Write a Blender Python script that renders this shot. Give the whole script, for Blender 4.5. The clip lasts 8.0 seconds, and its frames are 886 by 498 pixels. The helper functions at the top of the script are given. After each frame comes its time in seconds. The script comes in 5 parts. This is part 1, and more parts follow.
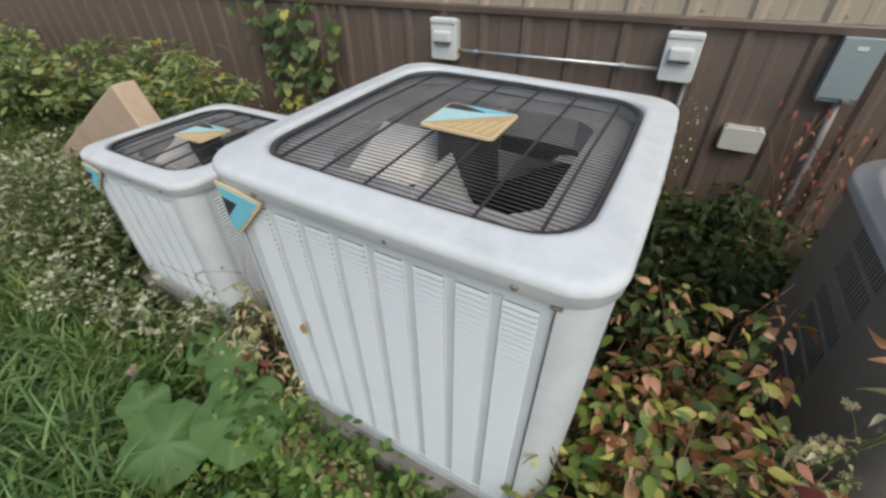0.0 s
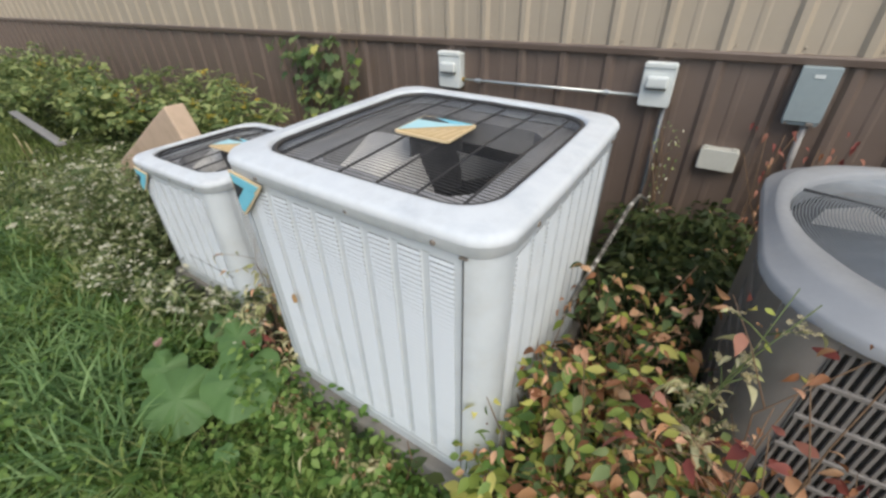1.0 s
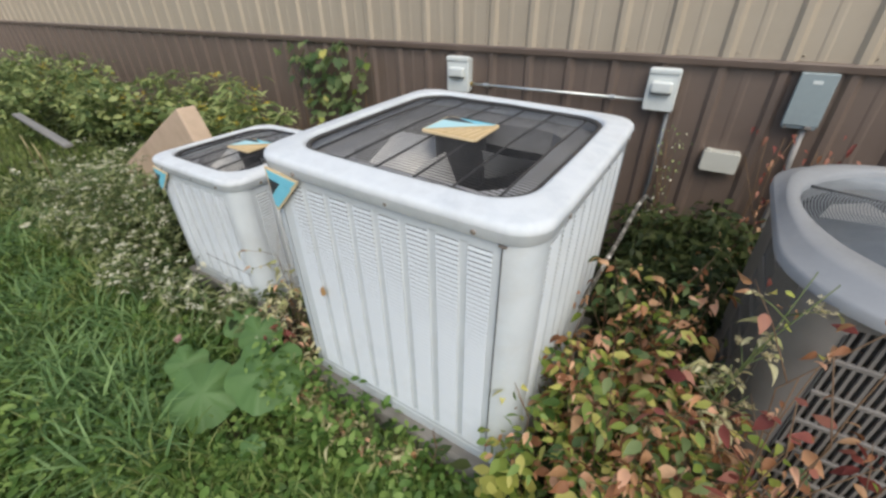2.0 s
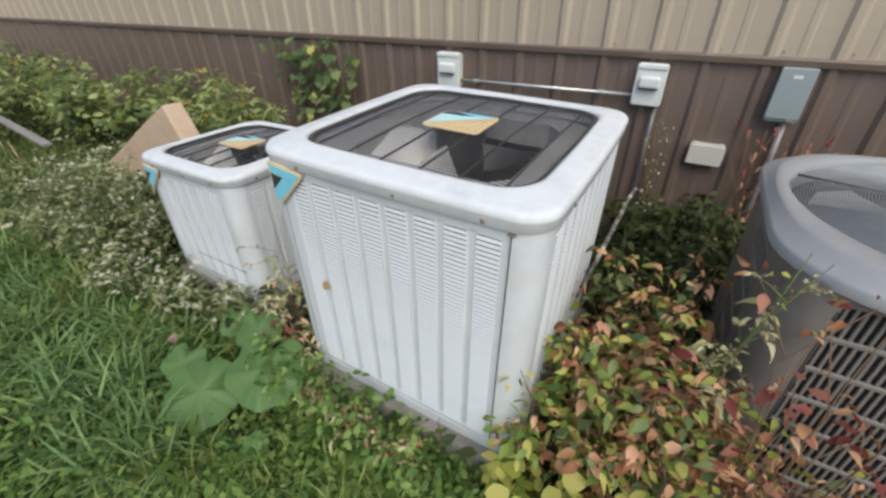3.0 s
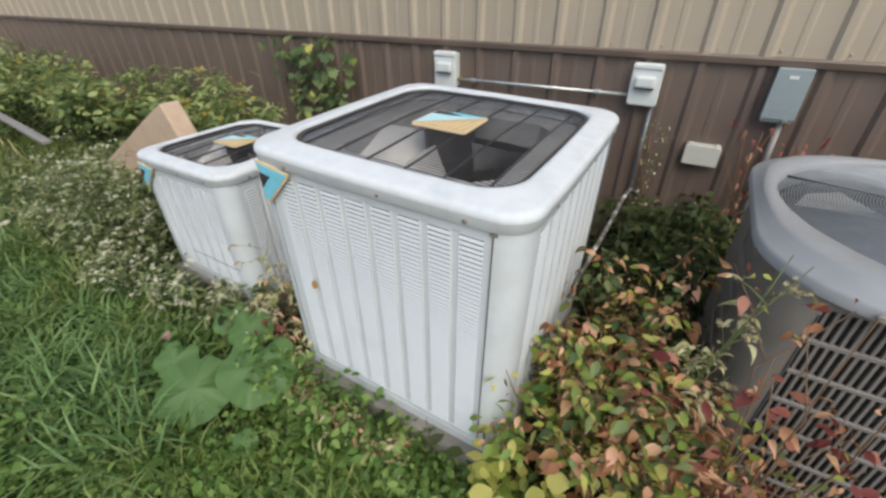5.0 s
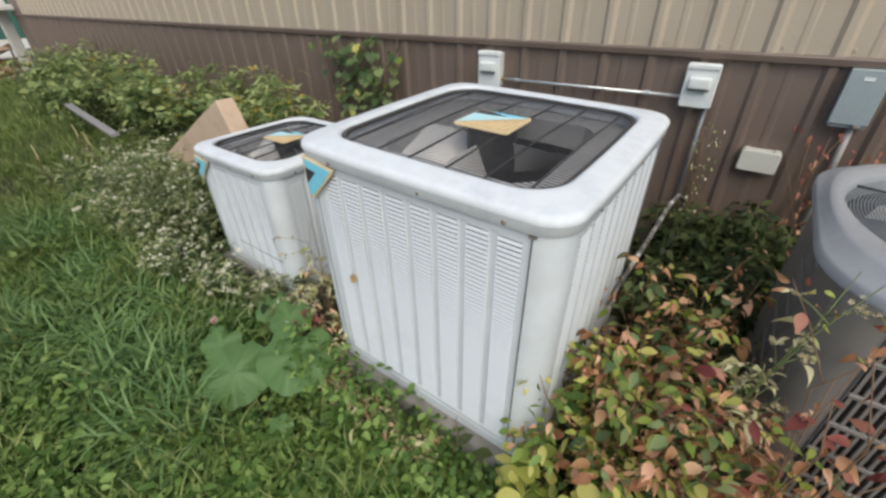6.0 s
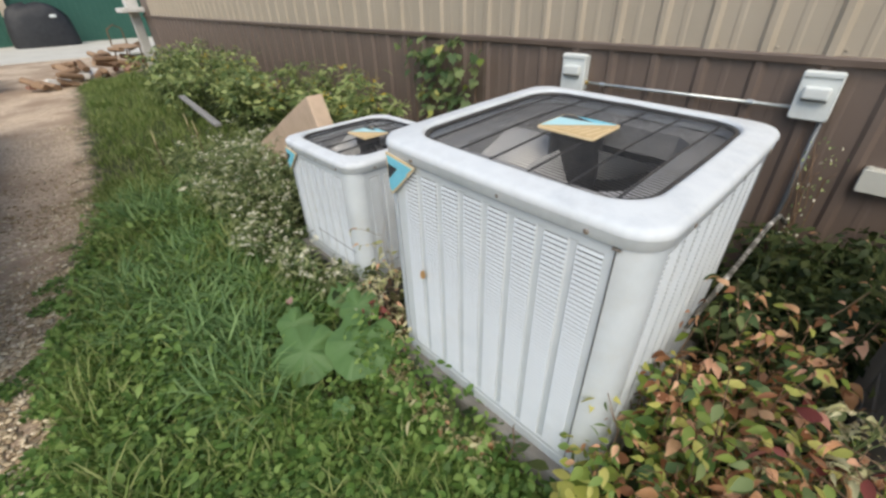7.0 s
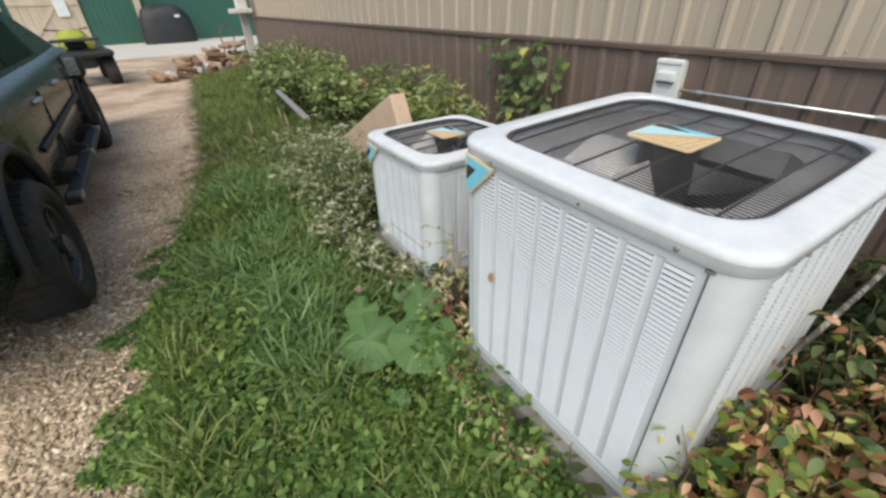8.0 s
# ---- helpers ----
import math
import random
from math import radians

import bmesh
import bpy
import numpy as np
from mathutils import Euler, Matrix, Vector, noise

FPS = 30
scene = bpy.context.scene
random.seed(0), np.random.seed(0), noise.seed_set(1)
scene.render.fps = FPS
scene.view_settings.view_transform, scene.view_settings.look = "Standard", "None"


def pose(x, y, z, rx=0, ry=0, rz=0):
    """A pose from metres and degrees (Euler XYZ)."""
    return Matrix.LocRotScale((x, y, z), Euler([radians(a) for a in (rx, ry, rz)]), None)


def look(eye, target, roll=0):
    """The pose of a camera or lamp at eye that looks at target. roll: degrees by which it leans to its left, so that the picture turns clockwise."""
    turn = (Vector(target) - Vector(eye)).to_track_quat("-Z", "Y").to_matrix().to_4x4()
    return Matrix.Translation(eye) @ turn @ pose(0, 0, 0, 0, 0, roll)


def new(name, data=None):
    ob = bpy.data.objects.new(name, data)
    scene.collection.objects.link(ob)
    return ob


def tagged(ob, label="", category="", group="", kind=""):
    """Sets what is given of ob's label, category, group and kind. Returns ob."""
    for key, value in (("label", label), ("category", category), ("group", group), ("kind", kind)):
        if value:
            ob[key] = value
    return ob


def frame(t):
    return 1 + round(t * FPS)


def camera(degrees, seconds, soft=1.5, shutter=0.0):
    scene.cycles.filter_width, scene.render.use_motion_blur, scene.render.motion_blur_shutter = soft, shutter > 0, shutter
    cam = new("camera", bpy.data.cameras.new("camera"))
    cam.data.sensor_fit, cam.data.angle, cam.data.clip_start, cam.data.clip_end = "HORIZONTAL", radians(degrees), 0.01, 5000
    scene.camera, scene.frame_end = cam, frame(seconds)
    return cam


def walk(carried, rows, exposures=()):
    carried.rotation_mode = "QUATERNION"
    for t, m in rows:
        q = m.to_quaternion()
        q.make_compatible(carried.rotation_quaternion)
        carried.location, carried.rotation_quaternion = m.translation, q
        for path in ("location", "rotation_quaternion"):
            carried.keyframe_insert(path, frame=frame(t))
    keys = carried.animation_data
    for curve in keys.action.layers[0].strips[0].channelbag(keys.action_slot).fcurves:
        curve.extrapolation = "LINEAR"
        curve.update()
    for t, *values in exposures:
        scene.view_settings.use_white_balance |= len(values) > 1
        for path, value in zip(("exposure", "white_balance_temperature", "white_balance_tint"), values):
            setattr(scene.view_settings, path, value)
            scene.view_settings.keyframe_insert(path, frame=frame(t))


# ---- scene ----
cam = camera(94.4, 8.0, soft=2.7)
PATH = [
    (0, (1.126, 0.12, 1.416), (0.335, 1.51, 0.214), -0.9),
    (0.5, (1.259, 0.054, 1.429), (0.344, 1.444, 0.32), -1.9),
    (1, (1.39, 0.017, 1.425), (0.441, 1.403, 0.341), -1.6),
    (1.5, (1.387, -0.03, 1.432), (0.432, 1.375, 0.378), -1.3),
    (2, (1.344, -0.085, 1.426), (0.413, 1.331, 0.363), -1.0),
    (3.5, (1.31, -0.135, 1.419), (0.458, 1.322, 0.347), -0.6),
    (4, (1.327, -0.12, 1.419), (0.476, 1.338, 0.345), -0.6),
    (5.5, (1.349, -0.109, 1.422), (0.422, 1.298, 0.345), -0.7),
    (6, (1.345, -0.113, 1.422), (0.326, 1.23, 0.347), -1.3),
    (6.5, (1.333, -0.125, 1.421), (0.205, 1.134, 0.351), -1.5),
    (7, (1.322, -0.136, 1.424), (0.078, 1.014, 0.36), -1.8),
    (7.5, (1.311, -0.148, 1.423), (-0.04, 0.882, 0.368), -1.9),
    (8, (1.304, -0.156, 1.423), (-0.131, 0.761, 0.374), -1.9),
]
walk(cam, [(t, look(eye, target, roll)) for t, eye, target, roll in PATH],
     [(0.0, 0.11, 6700, 6), (0.4, 0.26, 6700, 6), (1.0, 0.37, 6650, 7), (6.0, 0.37, 6700, 7), (8.0, 0.44, 6750, 7)])

# ---- daylight: soft evening light from an overcast sky ----
SUN_EL, SUN_AZ = 52.0, 136.0
world = bpy.data.worlds.new("sky")
scene.world = world
world.use_nodes = True
wn = world.node_tree.nodes
sky = wn.new("ShaderNodeTexSky")
sky.sky_type = 'NISHITA'
sky.sun_disc = False
sky.sun_elevation, sky.sun_rotation = radians(SUN_EL), radians(SUN_AZ)
sky.dust_density, sky.ozone_density, sky.air_density = 2.0, 2.0, 1.0
world.node_tree.links.new(sky.outputs[0], wn["Background"].inputs[0])
wn["Background"].inputs[1].default_value = 0.15
sun = new("sun", bpy.data.lights.new("sun", 'SUN'))
sun.data.energy, sun.data.angle, sun.data.color = 1.75, radians(50), (1.0, 0.93, 0.80)
sun_dir = Vector((math.sin(radians(SUN_AZ)) * math.cos(radians(SUN_EL)), math.cos(radians(SUN_AZ)) * math.cos(radians(SUN_EL)), math.sin(radians(SUN_EL))))
sun.matrix_world = look(sun_dir * 30, (0, 0, 0))


# ---- materials ----
def mat(name, colors, rough=0.6, metal=0.0, scale=8.0, bump=0.0, bump_scale=60.0, vary=0.0, island=False,
        dirt=None, dirt_scale=3.0, dirt_amount=0.5, spec=0.5, translucent=0.0, stretch=(1, 1, 1)):
    """Two or more colours mixed by noise at two scales, with relief, and dirt in patches where asked."""
    m = bpy.data.materials.new(name)
    m.use_nodes = True
    t = m.node_tree
    n, link = t.nodes, t.links.new
    b = n["Principled BSDF"]
    b.inputs["Metallic"].default_value = metal
    b.inputs["Specular IOR Level"].default_value = spec
    co = n.new("ShaderNodeTexCoord")
    mp = n.new("ShaderNodeMapping")
    mp.inputs["Scale"].default_value = stretch
    link(co.outputs["Object"], mp.inputs[0])
    coarse = n.new("ShaderNodeTexNoise")
    coarse.inputs["Scale"].default_value, coarse.inputs["Detail"].default_value = scale, 6
    coarse.inputs["Roughness"].default_value = 0.65
    link(mp.outputs[0], coarse.inputs[0])
    ramp = n.new("ShaderNodeValToRGB")
    e = ramp.color_ramp.elements
    k = len(colors)
    e[0].position, e[1].position = 0.3, 0.7
    e[0].color, e[1].color = (*colors[0], 1), (*colors[-1], 1)
    for i in range(1, k - 1):
        x = e.new(0.3 + 0.4 * i / (k - 1))
        x.color = (*colors[i], 1)
    factor = coarse.outputs[0]
    if island or vary:
        rnd = n.new("ShaderNodeNewGeometry").outputs["Random Per Island"] if island else n.new("ShaderNodeObjectInfo").outputs["Random"]
        mix = n.new("ShaderNodeMix")
        mix.inputs[0].default_value = 0.75 if island else vary
        link(factor, mix.inputs[2])
        link(rnd, mix.inputs[3])
        factor = mix.outputs[0]
    link(factor, ramp.inputs[0])
    colour = ramp.outputs[0]
    if dirt:
        patch = n.new("ShaderNodeTexNoise")
        patch.inputs["Scale"].default_value, patch.inputs["Detail"].default_value = dirt_scale, 8
        patch.inputs["Roughness"].default_value = 0.7
        link(co.outputs["Object"], patch.inputs[0])
        edge = n.new("ShaderNodeMapRange")
        edge.inputs["From Min"].default_value, edge.inputs["From Max"].default_value = 0.5, 0.75
        edge.inputs["To Max"].default_value = dirt_amount
        link(patch.outputs[0], edge.inputs[0])
        over = n.new("ShaderNodeMix")
        over.data_type = 'RGBA'
        link(edge.outputs[0], over.inputs[0])
        link(colour, over.inputs[6])
        over.inputs[7].default_value = (*dirt, 1)
        colour = over.outputs[2]
    link(colour, b.inputs["Base Color"])
    fine = n.new("ShaderNodeTexNoise")
    fine.inputs["Scale"].default_value, fine.inputs["Detail"].default_value = bump_scale, 4
    link(mp.outputs[0], fine.inputs[0])
    rr = n.new("ShaderNodeMapRange")
    rr.inputs["To Min"].default_value, rr.inputs["To Max"].default_value = max(0.03, rough - 0.12), min(1, rough + 0.12)
    link(fine.outputs[0], rr.inputs[0])
    link(rr.outputs[0], b.inputs["Roughness"])
    if bump:
        bp = n.new("ShaderNodeBump")
        bp.inputs["Strength"].default_value, bp.inputs["Distance"].default_value = bump, 0.01
        link(fine.outputs[0], bp.inputs["Height"])
        link(bp.outputs[0], b.inputs["Normal"])
    if translucent:
        tr = n.new("ShaderNodeBsdfTranslucent")
        link(colour, tr.inputs[0])
        mx = n.new("ShaderNodeMixShader")
        mx.inputs[0].default_value = translucent
        link(b.outputs[0], mx.inputs[1])
        link(tr.outputs[0], mx.inputs[2])
        link(mx.outputs[0], n["Material Output"].inputs[0])
    return m


WHITE = mat("white_enamel", [(0.54, 0.58, 0.61), (0.62, 0.655, 0.68)], 0.6, 0, 5, 0.03, 140, dirt=(0.46, 0.44, 0.40), dirt_scale=6, dirt_amount=0.3, spec=0.35)
LID = mat("weathered_white_lid", [(0.54, 0.575, 0.61), (0.63, 0.66, 0.685), (0.58, 0.61, 0.645)], 0.65, 0, 9, 0.04, 160, dirt=(0.42, 0.42, 0.43), dirt_scale=7, dirt_amount=0.4, spec=0.35)
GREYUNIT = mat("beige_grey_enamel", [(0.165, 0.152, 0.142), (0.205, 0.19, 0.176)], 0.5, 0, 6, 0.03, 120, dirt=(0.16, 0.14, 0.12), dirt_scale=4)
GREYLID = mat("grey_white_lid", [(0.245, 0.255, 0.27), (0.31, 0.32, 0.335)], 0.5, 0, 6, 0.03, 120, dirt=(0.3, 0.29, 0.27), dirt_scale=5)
WIRE = mat("dark_wire", [(0.045, 0.045, 0.048), (0.085, 0.08, 0.075)], 0.5, 0.3, 20)
BLACK = mat("black_motor_paint", [(0.012, 0.012, 0.013), (0.03, 0.028, 0.027)], 0.5, 0, 12)
ALU = mat("dusty_aluminium", [(0.55, 0.54, 0.52), (0.7, 0.69, 0.67)], 0.5, 0.25, 7, 0.02, 90, dirt=(0.2, 0.18, 0.15), dirt_scale=6)
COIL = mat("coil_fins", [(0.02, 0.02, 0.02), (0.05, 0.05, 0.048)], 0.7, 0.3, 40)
DECK = mat("fan_deck_steel", [(0.30, 0.30, 0.31), (0.40, 0.40, 0.41)], 0.55, 0.0, 10, dirt=(0.2, 0.19, 0.17), dirt_scale=8)
TAN_PLATE = mat("faded_tan_plate", [(0.50, 0.36, 0.18), (0.60, 0.45, 0.26)], 0.5, 0, 30)
CREAM = mat("cream_edge", [(0.68, 0.52, 0.30), (0.72, 0.57, 0.36)], 0.5, 0, 30)
CYAN = mat("faded_cyan_film", [(0.17, 0.53, 0.68), (0.22, 0.60, 0.74)], 0.5, 0, 30)
PALECYAN = mat("bleached_cyan_film", [(0.38, 0.66, 0.72), (0.48, 0.73, 0.78)], 0.5, 0, 30)
INK = mat("dark_ink", [(0.03, 0.035, 0.045), (0.05, 0.055, 0.06)], 0.5, 0, 30)
SCREW = mat("rusty_screw", [(0.20, 0.16, 0.13), (0.36, 0.33, 0.30)], 0.6, 0.5, 60)
SEAM = mat("seam_shadow_gasket", [(0.05, 0.05, 0.05), (0.09, 0.09, 0.085)], 0.8, 0, 30)
CONCRETE = mat("concrete", [(0.15, 0.14, 0.125), (0.24, 0.225, 0.205)], 0.9, 0, 6, 0.3, 80, dirt=(0.16, 0.15, 0.12))
PALECON = mat("pale_concrete", [(0.50, 0.47, 0.41), (0.60, 0.57, 0.50)], 0.9, 0, 1.5, 0.2, 60)
BROWN = mat("brown_painted_steel", [(0.145, 0.106, 0.085), (0.180, 0.133, 0.108)], 0.45, 0.1, 2.5, 0.03, 90, dirt=(0.12, 0.10, 0.085), dirt_scale=2.0, dirt_amount=0.4)
TAN = mat("tan_painted_steel", [(0.40, 0.335, 0.255), (0.45, 0.38, 0.295)], 0.45, 0.1, 2.0, 0.03, 90, dirt=(0.33, 0.28, 0.22), dirt_scale=1.6, dirt_amount=0.4)
PVC = mat("pale_grey_plastic", [(0.62, 0.65, 0.63), (0.70, 0.72, 0.70)], 0.45, 0, 8, 0.02, 80, dirt=(0.45, 0.45, 0.40))
BEIGEBOX = mat("weathered_beige_plastic", [(0.50, 0.49, 0.43), (0.58, 0.57, 0.51)], 0.5, 0, 8, 0.02, 80, dirt=(0.35, 0.33, 0.28))
GREYBOX = mat("grey_painted_steel", [(0.27, 0.32, 0.33), (0.32, 0.37, 0.38)], 0.45, 0.1, 8, 0.02, 90, dirt=(0.2, 0.22, 0.22))
GALV = mat("galvanised_tube", [(0.52, 0.55, 0.56), (0.68, 0.70, 0.70)], 0.35, 0.7, 15)
BRASS = mat("brass", [(0.5, 0.36, 0.12), (0.6, 0.45, 0.2)], 0.35, 0.9, 15)
CARD = mat("tan_cardboard", [(0.54, 0.40, 0.295), (0.62, 0.47, 0.35)], 0.85, 0, 4, 0.05, 60, dirt=(0.34, 0.24, 0.16), dirt_scale=3)
PEEL = mat("peeling_white_wrap", [(0.05, 0.05, 0.045), (0.12, 0.115, 0.10), (0.66, 0.64, 0.60)], 0.8, 0, 26, 0.2, 60)


def gravel_ground():
    """Soil with a pale chip driveway south of a wandering edge."""
    m = bpy.data.materials.new("soil_and_chip_gravel")
    m.use_nodes = True
    t = m.node_tree
    n, link = t.nodes, t.links.new
    b = n["Principled BSDF"]
    b.inputs["Roughness"].default_value = 0.95
    co = n.new("ShaderNodeTexCoord")
    vor = n.new("ShaderNodeTexVoronoi")
    vor.inputs["Scale"].default_value = 55
    link(co.outputs["Object"], vor.inputs[0])
    big = n.new("ShaderNodeTexNoise")
    big.inputs["Scale"].default_value, big.inputs["Detail"].default_value = 1.1, 6
    link(co.outputs["Object"], big.inputs[0])
    stone = n.new("ShaderNodeValToRGB")
    stone.color_ramp.elements[0].color, stone.color_ramp.elements[1].color = (0.30, 0.21, 0.14, 1), (0.76, 0.61, 0.45, 1)
    link(vor.outputs["Color"], stone.inputs[0])
    dust = n.new("ShaderNodeMix")
    dust.data_type = 'RGBA'
    dust.inputs[7].default_value = (0.33, 0.235, 0.16, 1)
    mr = n.new("ShaderNodeMapRange")
    mr.inputs["From Min"].default_value, mr.inputs["From Max"].default_value = 0.42, 0.62
    link(big.outputs[0], mr.inputs[0])
    link(mr.outputs[0], dust.inputs[0])
    link(stone.outputs[0], dust.inputs[6])
    soil = n.new("ShaderNodeTexNoise")
    soil.inputs["Scale"].default_value, soil.inputs["Detail"].default_value = 25, 8
    link(co.outputs["Object"], soil.inputs[0])
    sr = n.new("ShaderNodeValToRGB")
    sr.color_ramp.elements[0].color, sr.color_ramp.elements[1].color = (0.028, 0.027, 0.014, 1), (0.075, 0.075, 0.036, 1)
    link(soil.outputs[0], sr.inputs[0])
    sep = n.new("ShaderNodeSeparateXYZ")
    link(co.outputs["Object"], sep.inputs[0])
    curve = n.new("ShaderNodeFloatCurve")
    cm = curve.mapping
    cm.use_clip = False
    xr = n.new("ShaderNodeMapRange")
    xr.inputs["From Min"].default_value, xr.inputs["From Max"].default_value = -12.0, 3.0
    link(sep.outputs[0], xr.inputs[0])
    pts = cm.curves[0].points
    for i, (x, y) in enumerate(EDGE):
        u, v = (x + 12.0) / 15.0, (y + 1.0) / 4.0
        if i == 0:
            pts[0].location = (u, v)
        elif i == len(EDGE) - 1:
            pts[len(pts) - 1].location = (u, v)
        else:
            pts.new(u, v)
    for p in pts:
        p.handle_type = 'VECTOR'
    cm.update()
    link(xr.outputs[0], curve.inputs["Value"])
    edge_y = n.new("ShaderNodeMath")
    edge_y.operation = 'MULTIPLY_ADD'
    edge_y.inputs[1].default_value, edge_y.inputs[2].default_value = 4.0, -1.0
    link(curve.outputs[0], edge_y.inputs[0])
    wob = n.new("ShaderNodeTexNoise")
    wob.inputs["Scale"].default_value = 6
    link(co.outputs["Object"], wob.inputs[0])
    d = n.new("ShaderNodeMath")
    d.operation = 'SUBTRACT'
    link(sep.outputs[1], d.inputs[0])
    link(edge_y.outputs[0], d.inputs[1])
    d2 = n.new("ShaderNodeMath")
    d2.operation = 'MULTIPLY_ADD'
    d2.inputs[1].default_value = 0.5
    link(wob.outputs[0], d2.inputs[0])
    link(d.outputs[0], d2.inputs[2])
    sel = n.new("ShaderNodeMapRange")
    sel.inputs["From Min"].default_value, sel.inputs["From Max"].default_value = 0.22, 0.42
    link(d2.outputs[0], sel.inputs[0])
    fin = n.new("ShaderNodeMix")
    fin.data_type = 'RGBA'
    link(sel.outputs[0], fin.inputs[0])
    link(dust.outputs[2], fin.inputs[6])
    link(sr.outputs[0], fin.inputs[7])
    link(fin.outputs[2], b.inputs["Base Color"])
    bp = n.new("ShaderNodeBump")
    bp.inputs["Strength"].default_value, bp.inputs["Distance"].default_value = 0.6, 0.01
    link(vor.outputs["Distance"], bp.inputs["Height"])
    link(bp.outputs[0], b.inputs["Normal"])
    return m


# the driveway's edge: x, y
EDGE = [(-12.0, 2.3), (-10.6, 1.2), (-10.0, 0.45), (-6.5, 0.12), (-3.0, -0.2), (-1.6, -0.5), (-0.8, -0.68), (0.3, -0.74), (3.0, -0.8)]


def edge_at(x):
    return np.interp(x, [p[0] for p in EDGE], [p[1] for p in EDGE])


# ---- mesh helpers ----
def empty(name, m=None):
    ob = new(name)
    ob.empty_display_size = 0.1
    if m is not None:
        ob.matrix_world = m
    return ob


def part(name, bm, material, parent=None, label="", smooth=False):
    """Links a bmesh as one mesh object, under its thing where one is given."""
    me = bpy.data.meshes.new(name)
    bm.normal_update()
    bm.to_mesh(me)
    bm.free()
    return part_mesh(name, me, material, parent, label, smooth)


def part_mesh(name, me, material, parent=None, label="", smooth=False):
    if material is not None and not me.materials:
        me.materials.append(material)
    if smooth:
        me.polygons.foreach_set("use_smooth", [True] * len(me.polygons))
    ob = new(name, me)
    ob.parent = parent
    if label:
        ob["label"] = label
    return ob


def box_bm(x0, x1, y0, y1, z0, z1, bevel=0.0, segs=2):
    bm = bmesh.new()
    bmesh.ops.create_cube(bm, size=1, matrix=Matrix.LocRotScale(((x0 + x1) / 2, (y0 + y1) / 2, (z0 + z1) / 2), None, (x1 - x0, y1 - y0, z1 - z0)))
    if bevel:
        bmesh.ops.bevel(bm, geom=bm.edges[:], offset=bevel, segments=segs, affect='EDGES', profile=0.5)
    return bm


def tube_bm(points, r, sides=8, taper=1.0, bm=None):
    """A round tube along a line of points."""
    bm = bm or bmesh.new()
    pts = [Vector(p) for p in points]
    rings = []
    for i, p in enumerate(pts):
        d = (pts[min(i + 1, len(pts) - 1)] - pts[max(i - 1, 0)]).normalized()
        u = d.cross(Vector((0.31, 0.17, 0.93)))
        if u.length < 1e-3:
            u = d.cross(Vector((1, 0, 0)))
        u.normalize()
        v = d.cross(u)
        rr = r * (1 + (taper - 1) * i / max(1, len(pts) - 1))
        rings.append([bm.verts.new(p + (u * math.cos(a) + v * math.sin(a)) * rr) for a in [2 * math.pi * k / sides for k in range(sides)]])
    for a, b in zip(rings, rings[1:]):
        for k in range(sides):
            bm.faces.new((a[k], a[(k + 1) % sides], b[(k + 1) % sides], b[k]))
    bm.faces.new(rings[0][::-1])
    bm.faces.new(rings[-1])
    return bm


def rounded_square(hx, hy, r, segs=6):
    """Corner points of a rounded rectangle, counter-clockwise from the east side."""
    out = []
    for cx, cy, a0 in ((hx - r, hy - r, 0), (-hx + r, hy - r, 90), (-hx + r, -hy + r, 180), (hx - r, -hy + r, 270)):
        for k in range(segs + 1):
            a = radians(a0 + 90 * k / segs)
            out.append((cx + r * math.cos(a), cy + r * math.sin(a)))
    return out


def bowed_square(h, r, bow=0.02, segs=7):
    """A rounded square whose sides bow outwards."""
    pts = rounded_square(h, h, r, segs)
    full = []
    for i, (x, y) in enumerate(pts):
        nx, ny = pts[(i + 1) % len(pts)]
        n = 8 if math.hypot(nx - x, ny - y) > 0.2 * h else 1
        full += [(x + (nx - x) * k / n, y + (ny - y) * k / n) for k in range(n)]
    return [(x * (1 + bow * (1 - min(1, abs(y / h)) ** 2)), y * (1 + bow * (1 - min(1, abs(x / h)) ** 2))) for x, y in full]


def loft(bm, loops, close=False):
    """Joins loops of equal length, each a list of (x, y, z)."""
    rows = [[bm.verts.new(p) for p in loop] for loop in loops]
    n = len(rows[0])
    pairs = list(zip(rows, rows[1:])) + ([(rows[-1], rows[0])] if close else [])
    for a, b in pairs:
        for k in range(n):
            bm.faces.new((a[k], a[(k + 1) % n], b[(k + 1) % n], b[k]))
    return rows


def disc_bm(r, h, sides=16, z=0.0, bevel=0.0):
    bm = bmesh.new()
    ring = lambda rad, zz: [(rad * math.cos(2 * math.pi * k / sides), rad * math.sin(2 * math.pi * k / sides), zz) for k in range(sides)]
    rows = loft(bm, [ring(r, z), ring(r, z + h - bevel), ring(r - bevel, z + h)] if bevel else [ring(r, z), ring(r, z + h)])
    bm.faces.new(rows[0][::-1])
    bm.faces.new(rows[-1])
    return bm


def poly_bm(points, thick, axis='z'):
    """A flat plate of given outline; thickness goes along +z, or along -y for axis 'y' (points are x, z)."""
    bm = bmesh.new()
    if axis == 'z':
        f, bk = [(x, y, thick) for x, y in points], [(x, y, 0) for x, y in points]
    else:
        f, bk = [(x, -thick, z) for x, z in points], [(x, 0, z) for x, z in points]
    rows = loft(bm, [bk, f])
    bm.faces.new(rows[0][::-1])
    bm.faces.new(rows[1])
    bmesh.ops.recalc_face_normals(bm, faces=bm.faces[:])
    return bm


